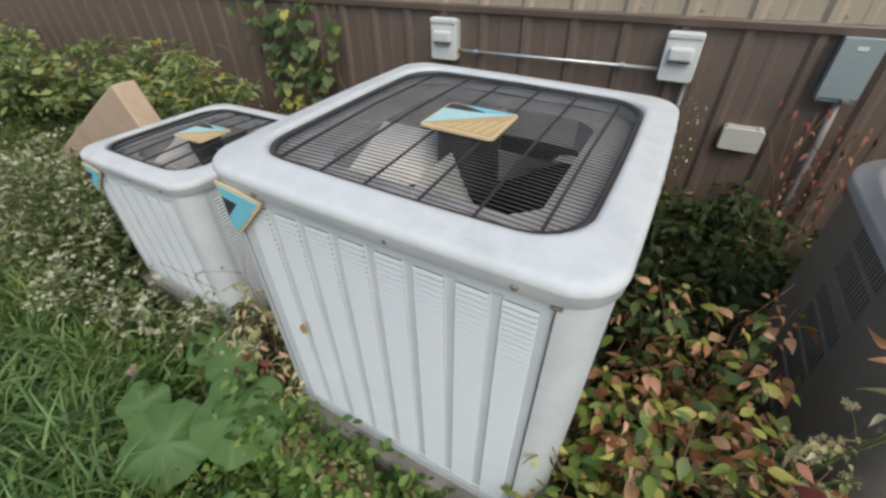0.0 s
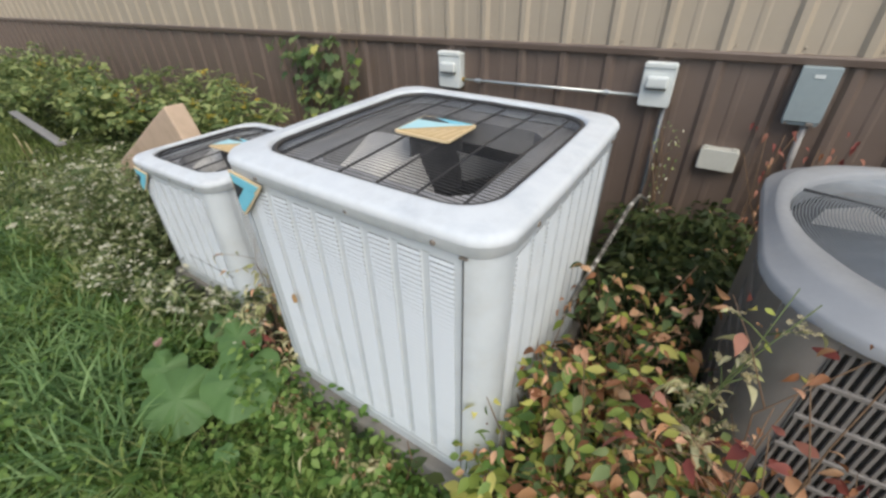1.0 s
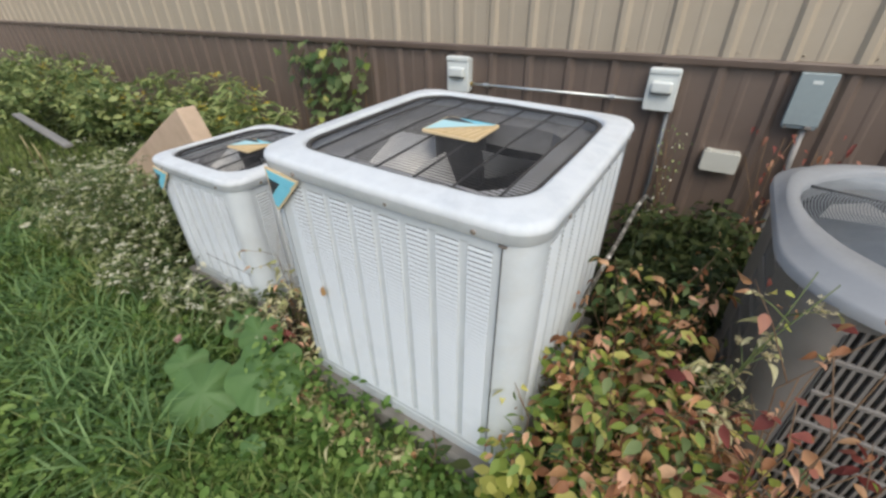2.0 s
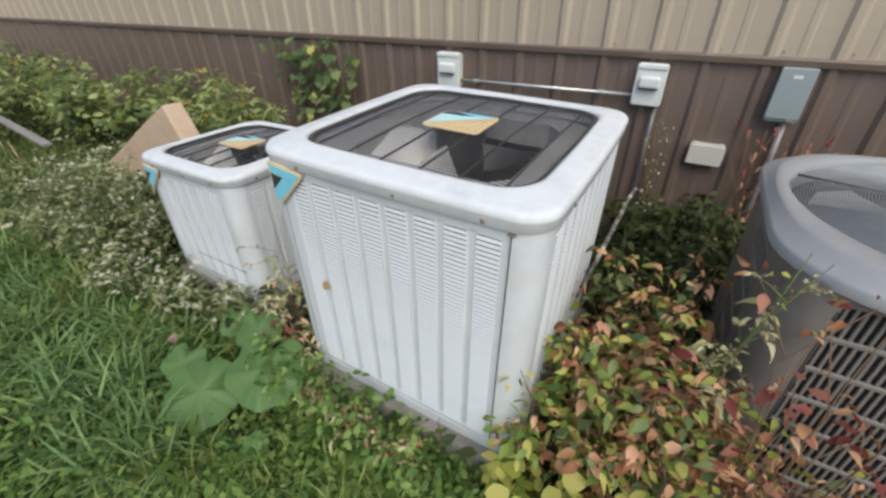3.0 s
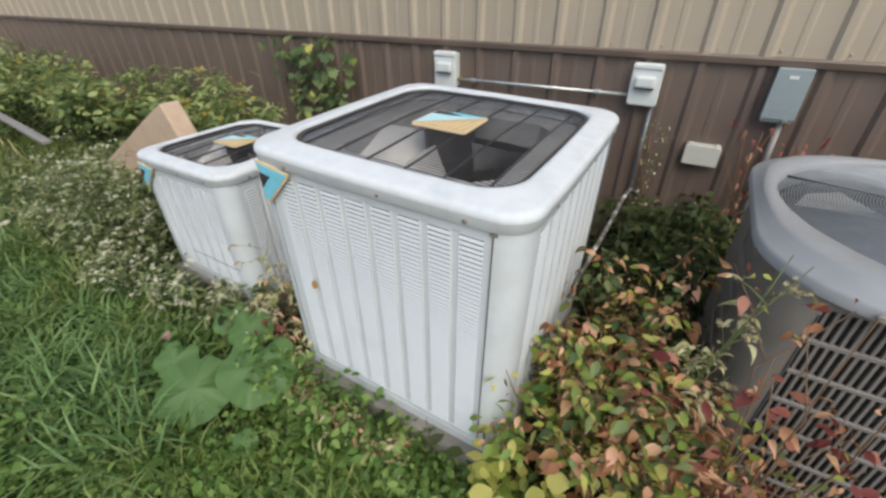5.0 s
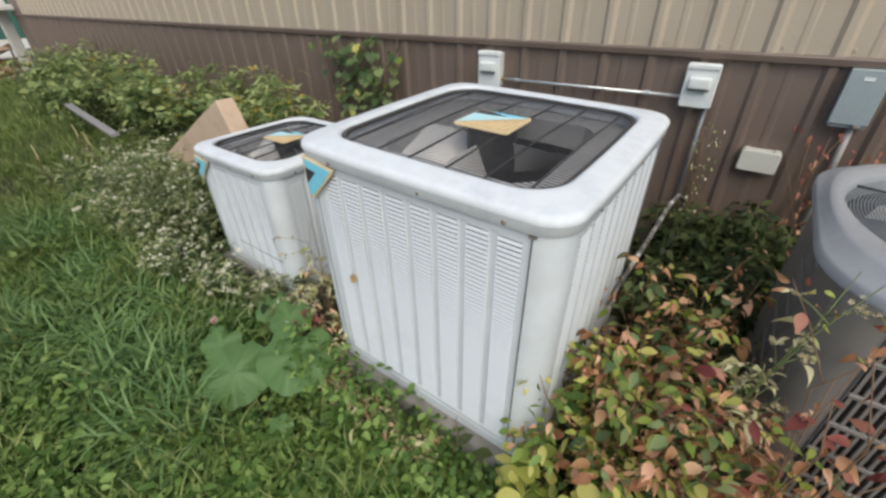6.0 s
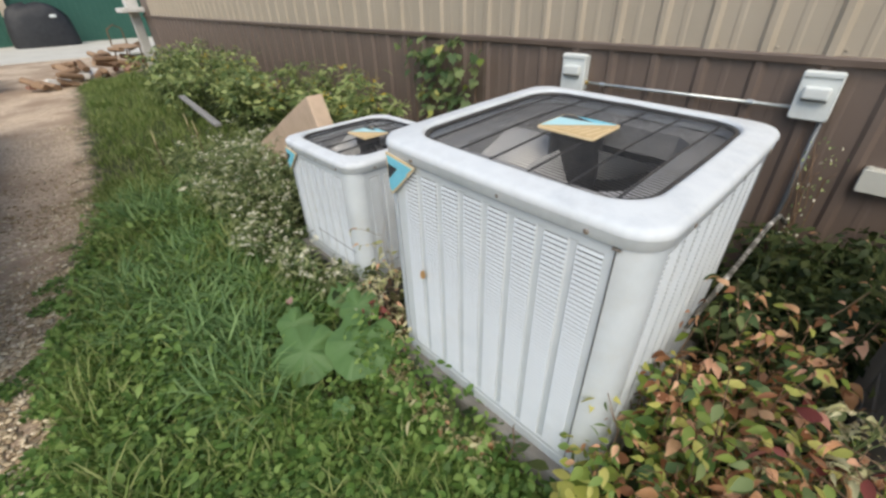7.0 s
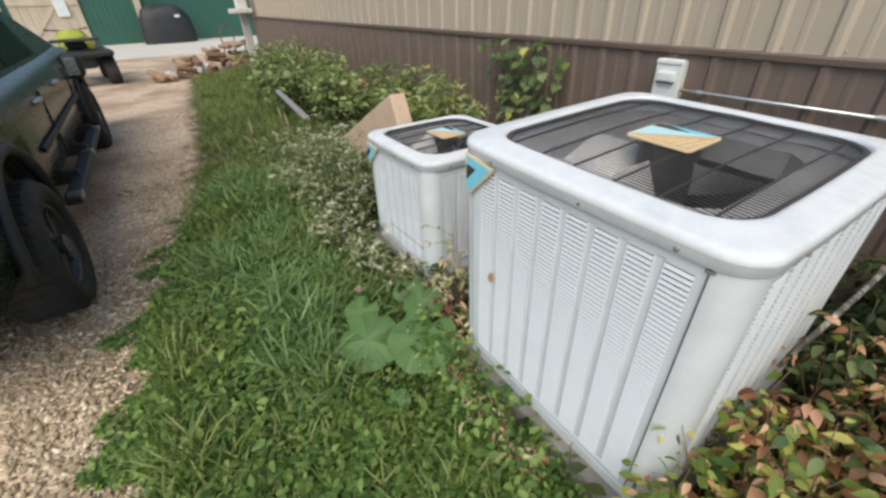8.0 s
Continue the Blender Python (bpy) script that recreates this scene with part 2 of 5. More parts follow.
def stamped(name, base_v, base_f, rot, pos):
    """One mesh of many small pieces: base shape, rotations (n, 3, 3) with scale, places (n, 3)."""
    base_v = np.asarray(base_v, float)
    n, k = len(pos), len(base_v)
    v = (np.einsum('nij,kj->nki', rot, base_v) + pos[:, None, :]).reshape(-1, 3)
    sizes = np.array([len(f) for f in base_f])
    flat = np.concatenate([np.array(f) for f in base_f])
    loops = (flat[None, :] + (np.arange(n) * k)[:, None]).ravel()
    total = np.tile(sizes, n)
    me = bpy.data.meshes.new(name)
    me.vertices.add(len(v))
    me.vertices.foreach_set("co", v.ravel().astype(np.float32))
    me.loops.add(len(loops))
    me.loops.foreach_set("vertex_index", loops.astype(np.int32))
    me.polygons.add(len(total))
    me.polygons.foreach_set("loop_start", np.concatenate([[0], np.cumsum(total)[:-1]]).astype(np.int32))
    me.update(calc_edges=True)
    me.validate()
    return me


def turns(yaw, pitch, roll, scale):
    """Rotation matrices: roll about y, pitch about x, then yaw about z, times scale (n,) or (n, 3)."""
    cy, sy, cp, sp, cr, sr = np.cos(yaw), np.sin(yaw), np.cos(pitch), np.sin(pitch), np.cos(roll), np.sin(roll)
    o, z = np.ones_like(cy), np.zeros_like(cy)
    Z = np.stack([np.stack([cy, -sy, z], -1), np.stack([sy, cy, z], -1), np.stack([z, z, o], -1)], -2)
    X = np.stack([np.stack([o, z, z], -1), np.stack([z, cp, -sp], -1), np.stack([z, sp, cp], -1)], -2)
    Y = np.stack([np.stack([cr, z, sr], -1), np.stack([z, o, z], -1), np.stack([-sr, z, cr], -1)], -2)
    m = Z @ X @ Y
    scale = np.asarray(scale)
    return m * (scale[:, None, None] if scale.ndim == 1 else scale[:, None, :])


# ---- the ground ----
GROUND = gravel_ground()


def build_ground():
    bm = bmesh.new()
    xs = sorted(set([-400, -150, -60, -30] + [x * 0.5 for x in range(-50, 13)] + [12, 30, 80, 200, 400]))
    ys = sorted(set([-400, -150, -60, -20, -8, -5] + [y * 0.4 for y in range(-10, 8)] + [5, 12, 40, 150, 400]))
    grid = [[bm.verts.new((x, y, 0.02 * noise.noise((x * 0.7, y * 0.9, 0)) if abs(x) < 25 and -4 < y < 2.3 else -0.02)) for x in xs] for y in ys]
    for a, b in zip(grid, grid[1:]):
        for i in range(len(xs) - 1):
            bm.faces.new((a[i], a[i + 1], b[i + 1], b[i]))
    tagged(part("ground", bm, GROUND, smooth=True), "dark soil with a pale crushed-stone driveway", "ground", kind="structure")


build_ground()

# ---- the steel-sided wall ----
WALL_Y, SEAM_Z, RIB, RIB_X = 2.40, 1.125, 0.2425, 1.07


def sheet_profile(x0, ribs):
    """Plan of a ribbed steel sheet from x0: (x, y) with major ribs standing proud towards -y and low ridges between."""
    pts = [(x0 - 0.05, 0.0)]
    for k in range(ribs):
        c = x0 + RIB * k
        pts += [(c - 0.032, 0.0), (c - 0.013, -0.018), (c + 0.013, -0.018), (c + 0.032, 0.0)]
        pts += [(c + RIB * 0.36, 0.0), (c + RIB * 0.40, -0.003), (c + RIB * 0.48, -0.003), (c + RIB * 0.52, 0.0)]
    return pts


def build_wall():
    bm = box_bm(-11.35, 7.0, WALL_Y + 0.006, WALL_Y + 0.18, -0.05, 3.6)
    wall = tagged(part("wall_north", bm, BROWN), "steel-sided wall, tan over a brown wainscot", "wall", kind="structure")
    for z0, z1, yo, m, nm in ((0.02, SEAM_Z - 0.012, 0.0, BROWN, "wainscot_panel"), (SEAM_Z + 0.012, 3.6, -0.006, TAN, "siding_panel")):
        me = None
        for i in range(19):
            x0 = RIB_X - 0.05 + 0.97 * (i - 12)
            if me is None:
                b = bmesh.new()
                prof = sheet_profile(0.05, 4)
                rows = [[b.verts.new((x, y, z)) for x, y in prof + [(0.969, 0.0)]] for z in (z0, z1)]
                for k in range(len(rows[0]) - 1):
                    b.faces.new((rows[0][k], rows[0][k + 1], rows[1][k + 1], rows[1][k]))
                ob = part(nm, b, m, wall)
                me = ob.data
            else:
                ob = part_mesh(nm, me, m, wall)
            ob.location = (x0, WALL_Y + yo, 0)
    trim = bmesh.new()
    prof = [(-0.002, 0.022), (-0.030, 0.020), (-0.034, 0.012), (-0.030, -0.014), (-0.022, -0.018), (-0.002, -0.018)]
    rows = [[trim.verts.new((x, WALL_Y + y, SEAM_Z + z)) for y, z in prof] for x in (-11.37, 7.0)]
    for k in range(len(prof) - 1):
        trim.faces.new((rows[0][k], rows[0][k + 1], rows[1][k + 1], rows[1][k]))
    tagged(part("trim", trim, BROWN), "brown steel transition trim between two sidings", "trim", kind="structure")
    screw = None
    for k in range(-20, 8):
        x = RIB_X + RIB * k + 0.045
        if screw is None:
            screw = part("screw", disc_bm(0.006, 0.005, 8, bevel=0.002), TAN, wall)
            me = screw.data
        else:
            screw = part_mesh("screw", me, TAN, wall)
        screw.matrix_local = pose(x, WALL_Y - 0.007, SEAM_Z + 0.045, 90)


build_wall()


# ---- condensing units ----
def lid_badge(parent, s, z):
    """The square maker's plate on the fan motor, drawn as plain shapes."""
    plate = part("badge_plate", poly_bm(rounded_square(s, s * 0.86, 0.012), 0.006), CREAM, parent, "faded tan plastic badge plate with a cream rim")
    plate.location.z = z
    a, b = s * 0.93, s * 0.79
    part("tan_field", poly_bm([(-a * 0.96, -b * 0.92), (a, -b), (a, b * 0.92)], 0.002), TAN_PLATE, plate).location.z = 0.006
    part("cyan_band", poly_bm([(-a, -b * 0.90), (a * 0.96, b * 0.92), (a * 0.30, b * 0.66), (-a * 0.25, b * 0.52), (-a, b * 0.46)], 0.002), PALECYAN, plate).location.z = 0.006
    part("dark_triangle", poly_bm([(-a, b * 0.50), (-a * 0.28, b * 0.56), (a * 0.20, b * 0.68), (-a * 0.62, b * 0.98), (-a, b * 0.95)], 0.002), INK, plate).location.z = 0.006
    part("cyan_stripe", poly_bm([(-a * 0.55, b), (a * 0.22, b * 0.66), (a * 0.95, b * 0.97), (a * 0.9, b)], 0.002), CYAN, plate).location.z = 0.006
    for k in range(6):
        x = -a * 0.62 + k * a * 0.27
        part("embossed_stripe", poly_bm([(x, -b * 0.93), (x + 0.005, -b * 0.93), (x + 0.026, -b * 0.72 + 0.21 * k * b), (x + 0.021, -b * 0.72 + 0.21 * k * b)], 0.0032), CREAM, plate).location.z = 0.006


def corner_badge(parent, x, y, z, s):
    """The triangular flag badge wrapped at the top of the front corner."""
    flag = part("corner_badge", poly_bm([(0, 0), (s, -0.13 * s), (s * 0.93, -0.24 * s), (s * 0.13, -1.02 * s), (s * 0.05, -0.98 * s)], 0.005, 'y'), CREAM, parent, "cyan and black corner badge with a cream rim")
    flag.location = (x, y, z)
    part("cyan_bar", poly_bm([(0.006, -0.06 * s), (s * 0.93, -0.17 * s), (s * 0.70, -0.36 * s), (0.010, -0.26 * s)], 0.0015, 'y'), CYAN, flag).location.y = -0.005
    part("cyan_leg", poly_bm([(s * 0.40, -0.315 * s), (s * 0.74, -0.375 * s), (s * 0.14, -0.95 * s), (s * 0.065, -0.90 * s), (s * 0.05, -0.66 * s)], 0.0015, 'y'), CYAN, flag).location.y = -0.005
    part("dark_inset", poly_bm([(0.008, -0.265 * s), (s * 0.39, -0.315 * s), (s * 0.048, -0.65 * s)], 0.0015, 'y'), INK, flag).location.y = -0.005


def louvre_base(w, h=0.0074, out=0.0046):
    """One pressed louvre: a strip that leans outwards towards its lower edge, closed at both ends."""
    prof = [(0.0, h), (-out * 0.40, h * 0.70), (-out * 0.78, h * 0.32), (-out, 0.0), (-out + 0.0012, 0.0)]
    v = [(x, y, z) for x in (-w / 2, w / 2) for y, z in prof]
    k = len(prof)
    f = [(i, i + k, i + k + 1, i + 1) for i in range(k - 1)]
    e = len(v)
    v += [(-w / 2, 0.001, 0.0), (w / 2, 0.001, 0.0)]
    f += [(0, 1, 2, 3, e), (k + 3, k + 2, k + 1, k, e + 1)]
    return v, f


def build_unit(name, half, height, cols, lid_r, opening, badge, bars, wire_pitch, singles, label):
    """A square condensing unit: base pan, louvred sides, rounded corner posts, lid with wire fan guard, fan and coil."""
    u = empty(name)
    H = height
    zl = H - 0.058                     # lower edge of the lid's skirt
    r = 0.070
    # base pan
    bm = bmesh.new()
    o = rounded_square(half - 0.002, half - 0.002, 0.058, 6)
    rows = loft(bm, [[(x, y, 0) for x, y in o], [(x, y, 0.045) for x, y in o], [(x * 0.985, y * 0.985, 0.05) for x, y in o]])
    bm.faces.new(rows[0][::-1])
    bm.faces.new(rows[-1])
    part("base_pan", bm, WHITE, u, smooth=False)
    # corner posts: one broad plain post beside the access seam, three tighter ones
    wing, tight = 0.001, 0.062
    for k in range(4):
        q = tight if k else r
        bm = bmesh.new()
        pts = [(half - q - wing, -half)] + [(half - q + q * math.sin(a), -half + q - q * math.cos(a)) for a in [radians(90 * i / 8) for i in range(9)]] + [(half, -half + q + wing)]
        rows = [[bm.verts.new((x, y, z)) for x, y in pts] for z in (0.05, zl + 0.02)]
        for i in range(len(pts) - 1):
            bm.faces.new((rows[0][i], rows[0][i + 1], rows[1][i + 1], rows[1][i]))
        part("corner_post", bm, WHITE, u, smooth=True).rotation_euler.z = radians(90 * k)
    # side panels: columns of louvres counted from the access seam, the last one narrower
    pitch_x = 0.0835
    w = pitch_x * 0.70
    lo, hi = -half + tight + wing, half - r - wing
    first = hi - 0.010
    columns = [(first - pitch_x * (c + 0.5), w) for c in range(cols)]
    rest = first - pitch_x * cols - lo
    if rest > 0.028:
        columns.append((lo + rest / 2, rest - 0.012))
    n = int((zl - 0.10) / 0.0132)
    base_v, base_f = louvre_base(w + 0.002)
    for side in range(4):
        sign = -1 if side == 1 else 1
        cols_here = sorted((sign * x, cw) for x, cw in columns)
        x0, x1 = (lo, hi) if side == 0 else ((-hi, -lo) if side == 1 else (lo, -lo))
        panel = part("side_panel", side_sheet(x0, x1, cols_here, 0.05, zl + 0.02, n), WHITE, u)
        panel.matrix_local = pose(0, 0, 0, 0, 0, 90 * side) @ pose(0, -half + 0.002, 0)
        spots = [(x, 0.072 + 0.0132 * i, cw) for x, cw in cols_here for i in range(n)]
        single = []
        if side == 0 and singles:
            spots.sort(key=lambda q: -q[1] + abs(q[0] - 0.2) * 0.4 + (5 if q[2] < w else 0))
            single, spots = spots[:singles], spots[singles:]
        me = None
        for x, z, cw in single:
            if me is None:
                b = bmesh.new()
                vv = [b.verts.new(p) for p in base_v]
                for f in base_f:
                    b.faces.new([vv[i] for i in f])
                ob = part("louvre", b, WHITE, panel)
                me = ob.data
            else:
                ob = part_mesh("louvre", me, WHITE, panel)
            ob.location = (x, 0, z)
        pos = np.array([(x, 0, z) for x, z, cw in spots])
        stretch = np.tile(np.eye(3), (len(pos), 1, 1))
        stretch[:, 0, 0] = [cw / w for x, z, cw in spots]
        many = part_mesh("louvres", stamped("louvres", base_v, base_f, stretch, pos), WHITE, panel)
        many.data.shade_flat()
        tagged(many, kind="stuff")
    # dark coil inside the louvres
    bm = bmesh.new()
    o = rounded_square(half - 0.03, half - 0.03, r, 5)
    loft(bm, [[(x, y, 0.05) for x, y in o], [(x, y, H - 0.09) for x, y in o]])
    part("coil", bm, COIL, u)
    bm = bmesh.new()
    bm.faces.new([bm.verts.new((x, y, 0.054)) for x, y in o])
    part("pan_floor", bm, DECK, u)
    # lid: skirt, rolled edge, sloping ring and down-turned lip round the guard
    bm = bmesh.new()
    e = half + 0.0085
    def sq(h, rr, z):
        return [(x, y, z) for x, y in bowed_square(h, rr)]
    loops = [sq(e - 0.005, lid_r, zl), sq(e - 0.003, lid_r, zl + 0.002), sq(e - 0.0025, lid_r, zl + 0.022), sq(e - 0.001, lid_r, zl + 0.025), sq(e, lid_r, zl + 0.029), sq(e - 0.002, lid_r, zl + 0.039), sq(e - 0.007, lid_r, zl + 0.046),
             sq(e - 0.016, lid_r * 0.95, zl + 0.049), sq(opening + 0.022, 0.112, H - 0.003), sq(opening + 0.012, 0.107, H), sq(opening + 0.003, 0.10, H - 0.002), sq(opening, 0.10, H - 0.012), sq(opening, 0.10, H - 0.05)]
    loft(bm, loops)
    part("lid", bm, LID, u, "weathered white steel lid", smooth=True)
    # guard rim, wires and bars
    bm = bmesh.new()
    loft(bm, [[(x + dx, y + dx * 0, z) for x, y in bowed_square(opening - d, 0.098 - d * 0.5)] for d, z, dx in ((0.001, H - 0.02, 0), (0.001, H - 0.010, 0), (0.012, H - 0.009, 0), (0.012, H - 0.02, 0))], close=True)
    guard = part("fan_guard", bm, WIRE, u, "dark wire fan guard", smooth=True)
    def reach(q):
        c = opening - 0.098
        return opening if abs(q) < c else c + math.sqrt(max(0, 0.098 ** 2 - (abs(q) - c) ** 2))
    k = int((opening - 0.01) / wire_pitch)
    for i in range(-k, k + 1):
        y = i * wire_pitch
        x = reach(y) - 0.004
        sag = 0.012
        part("wire", tube_bm([(-x, y, H - 0.016), (-x * 0.55, y, H - 0.016 + sag * 0.6), (0, y, H - 0.016 + sag), (x * 0.55, y, H - 0.016 + sag * 0.6), (x, y, H - 0.016)], 0.0012, 4), WIRE, guard)
    for x in bars:
        y = reach(x) - 0.004
        part("bar", tube_bm([(x, -y, H - 0.019), (x, 0, H - 0.010), (x, y, H - 0.019)], 0.0034, 6), WIRE, guard)
    # deck with round orifice
    bm = bmesh.new()
    sides = 32
    o = rounded_square(half - 0.02, half - 0.02, 0.08, 7)
    orr = opening * 0.93
    ring = []
    for x, y in o:
        a = math.atan2(y, x)
        ring.append((orr * math.cos(a), orr * math.sin(a)))
    loft(bm, [[(x, y, H - 0.055) for x, y in o], [(x, y, H - 0.05) for x, y in ring], [(x * 0.985, y * 0.985, H - 0.13) for x, y in ring]])
    part("fan_deck", bm, DECK, u, smooth=False)
    # motor and blades
    motor = part("fan_motor", disc_bm(0.078 * half / 0.42, 0.16, 24, H - 0.17, 0.01), BLACK, u, "black fan motor", smooth=False)
    for a in (188, 98, 8, -82):
        bm = bmesh.new()
        rad = orr * 0.95
        rows = []
        for i in range(6):
            rr = 0.05 + (rad - 0.05) * i / 5
            wid = radians(28 + 7 * i if i < 4 else 52)
            rows.append([bm.verts.new((rr * math.cos(radians(a) + wid * (t - 0.5) + 0.08 * i), rr * math.sin(radians(a) + wid * (t - 0.5) + 0.08 * i), H - 0.105 - 0.11 * (t - 0.5))) for t in (0, 0.25, 0.5, 0.75, 1)])
        for p, q in zip(rows, rows[1:]):
            for i in range(4):
                bm.faces.new((p[i], p[i + 1], q[i + 1], q[i]))
        part("fan_blade", bm, ALU, u, "dusty aluminium fan blade", smooth=True)
    # screws round the skirt
    sm = None
    for side in range(4):
        for x in (-half * 0.62, 0.0 + half * 0.13, half * 0.68):
            if sm is None:
                so = part("screw", disc_bm(0.0065, 0.005, 8, bevel=0.002), SCREW, u)
                sm = so.data
            else:
                so = part_mesh("screw", sm, SCREW, u)
            so.matrix_local = pose(0, 0, 0, 0, 0, 90 * side) @ pose(x, -e * 1.017 + 0.006, zl + 0.011, 90)
    # the access seam beside the front corner post
    if singles:
        part("seam", box_bm(half - r - wing - 0.0011, half - r - wing + 0.0011, -half - 0.0025, -half + 0.004, 0.05, zl - 0.004), SEAM, u)
        part("seam_screw", box_bm(half - r - wing - 0.008, half - r - wing + 0.010, -half - 0.006, -half, zl - 0.010, zl - 0.004, 0.001), SCREW, u)
    lid_badge(u, badge, H - 0.002)
    corner_badge(u, -half + 0.044, -half - 0.009, zl + 0.010, badge * 1.40)
    return tagged(u, label, "air conditioner", "condensing units")


def side_sheet(x0, x1, columns, z0, z1, n):
    """A pressed panel in one sheet: flats between columns of open louvre slots, and plain top and bottom bands."""
    bm = bmesh.new()
    xs = [(x0, 0.0)]
    for c, (x, w) in enumerate(columns):
        xs += [(x - w / 2 - 0.004, 0.003 if c else 0.0), (x - w / 2, 0.0), (x + w / 2, 0.0), (x + w / 2 + 0.004, 0.003 if c < len(columns) - 1 else 0.0)]
    xs.append((x1, 0.0))
    top = 0.072 + 0.0132 * n - 0.0035
    zs = (z0, 0.066, 0.072, top, top + 0.008, z1)
    sunk = (False, False, True, True, False, False)
    rows = [[bm.verts.new((x, y if d else 0.0, z)) for x, y in xs] for z, d in zip(zs, sunk)]
    for j in range(len(zs) - 1):
        for i in range(len(xs) - 1):
            if j == 2 and i % 4 == 2:
                continue
            bm.faces.new((rows[j][i], rows[j][i + 1], rows[j + 1][i + 1], rows[j + 1][i]))
    return bm


big = build_unit("condensing_unit", 0.42, 0.885, 8, 0.080, 0.350, 0.093, (-0.285, -0.17, -0.06, 0.06, 0.17, 0.285), 0.0135, 300,
                 "large white louvred condensing unit with dark fan guard on concrete pad")
big.matrix_world = pose(0.69, 1.012, 0.19, 1.6, 1.4, 0)
small = build_unit("condensing_unit", 0.325, 0.64, 6, 0.080, 0.268, 0.085, (-0.21, -0.105, 0.0, 0.105, 0.21), 0.0135, 0,
                   "smaller white louvred condensing unit among weeds")
part("base_joint", box_bm(-0.10, 0.262, -0.3265, -0.324, 0.159, 0.1612), SEAM, small)
small.matrix_world = pose(-0.515, 1.05, 0.165, 0, 0, 0)


def pad(cx, cy, half, top):
    bm = box_bm(cx - half, cx + half, cy - half, cy + half, -0.05, top, 0.012)
    tagged(part("equipment_pad", bm, CONCRETE), "low grey concrete pad under a condensing unit", "equipment pad", "equipment pads")


pad(0.70, 0.995, 0.44, 0.18)
pad(-0.515, 1.05, 0.345, 0.165)


# ---- the round-cornered grey unit ----
def build_grey_unit():
    u = empty("condensing_unit")
    half, H, rc = 0.418, 0.86, 0.15
    def sq(h, r, z):
        return [(x, y, z) for x, y in rounded_square(h, h, r, 8)]
    bm = bmesh.new()
    loft(bm, [sq(0.382, 0.072, 0.0), sq(0.382, 0.072, 0.05)])
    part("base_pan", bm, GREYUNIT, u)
    # corner posts, plain and rounded
    c, rb = 0.378, 0.07
    flat = c - rb - 0.004
    me = None
    for k in range(4):
        if me is None:
            bm = bmesh.new()
            pts = [(flat, -c)] + [(c - rb + rb * math.sin(a), -c + rb - rb * math.cos(a)) for a in [radians(90 * i / 10) for i in range(11)]] + [(c, -flat)]
            rows = [[bm.verts.new((x, y, z)) for x, y in pts] for z in (0.05, H - 0.045)]
            for i in range(len(pts) - 1):
                bm.faces.new((rows[0][i], rows[0][i + 1], rows[1][i + 1], rows[1][i]))
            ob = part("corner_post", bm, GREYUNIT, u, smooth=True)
            me = ob.data
        else:
            ob = part_mesh("corner_post", me, GREYUNIT, u)
        ob.rotation_euler.z = radians(90 * k)
    # grilles: horizontal rails and short uprights, open to the dark coil
    rail_z = [0.118 + i * 0.084 for i in range(9)]
    rail_me = bar_me = None
    for side in range(4):
        g = empty("grille")
        g.parent = u
        g.matrix_local = pose(0, 0, 0, 0, 0, 90 * side) @ pose(0, -c + 0.004, 0)
        for z in rail_z:
            if rail_me is None:
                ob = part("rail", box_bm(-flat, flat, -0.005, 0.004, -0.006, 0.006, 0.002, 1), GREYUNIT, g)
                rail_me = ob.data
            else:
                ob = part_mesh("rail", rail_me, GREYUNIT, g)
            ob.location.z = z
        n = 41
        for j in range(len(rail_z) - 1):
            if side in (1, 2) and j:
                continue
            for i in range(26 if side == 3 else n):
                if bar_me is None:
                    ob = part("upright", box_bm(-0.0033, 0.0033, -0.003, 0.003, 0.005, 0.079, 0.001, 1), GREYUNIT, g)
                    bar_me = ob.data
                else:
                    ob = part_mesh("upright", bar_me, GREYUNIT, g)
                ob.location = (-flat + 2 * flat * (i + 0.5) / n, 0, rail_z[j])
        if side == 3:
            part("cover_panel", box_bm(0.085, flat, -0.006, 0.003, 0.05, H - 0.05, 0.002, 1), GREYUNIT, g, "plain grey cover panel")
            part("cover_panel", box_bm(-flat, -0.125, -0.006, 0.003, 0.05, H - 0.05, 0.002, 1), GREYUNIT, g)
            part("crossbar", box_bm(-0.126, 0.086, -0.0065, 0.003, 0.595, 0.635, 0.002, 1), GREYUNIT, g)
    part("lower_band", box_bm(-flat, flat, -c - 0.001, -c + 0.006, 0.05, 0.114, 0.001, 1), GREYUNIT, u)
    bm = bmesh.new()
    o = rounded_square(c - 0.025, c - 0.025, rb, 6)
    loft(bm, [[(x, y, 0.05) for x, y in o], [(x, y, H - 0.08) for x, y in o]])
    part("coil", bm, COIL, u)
    # lid: rounded square outside, round opening inside with a raised step
    bm = bmesh.new()
    n = len(rounded_square(1, 1, 0.2, 8))
    out = bowed_square(half, 0.22, 0.012, 8)
    def blend(f, r, z):
        res = []
        for x, y in out:
            a = math.atan2(y, x)
            res.append((x * (1 - f) + r * math.cos(a) * f, y * (1 - f) + r * math.sin(a) * f, z))
        return res
    R = 0.380
    loft(bm, [blend(0, 0, H - 0.050), blend(0, 0, H - 0.030), blend(0.06, R, H - 0.024), blend(0.30, R + 0.01, H - 0.020), blend(0.42, R + 0.01, H - 0.004), blend(0.55, R + 0.01, H),
              blend(0.95, R, H + 0.002), blend(1, R, H - 0.006), blend(1, R - 0.004, H - 0.05)])
    part("lid", bm, GREYLID, u, "grey-white moulded lid", smooth=True)
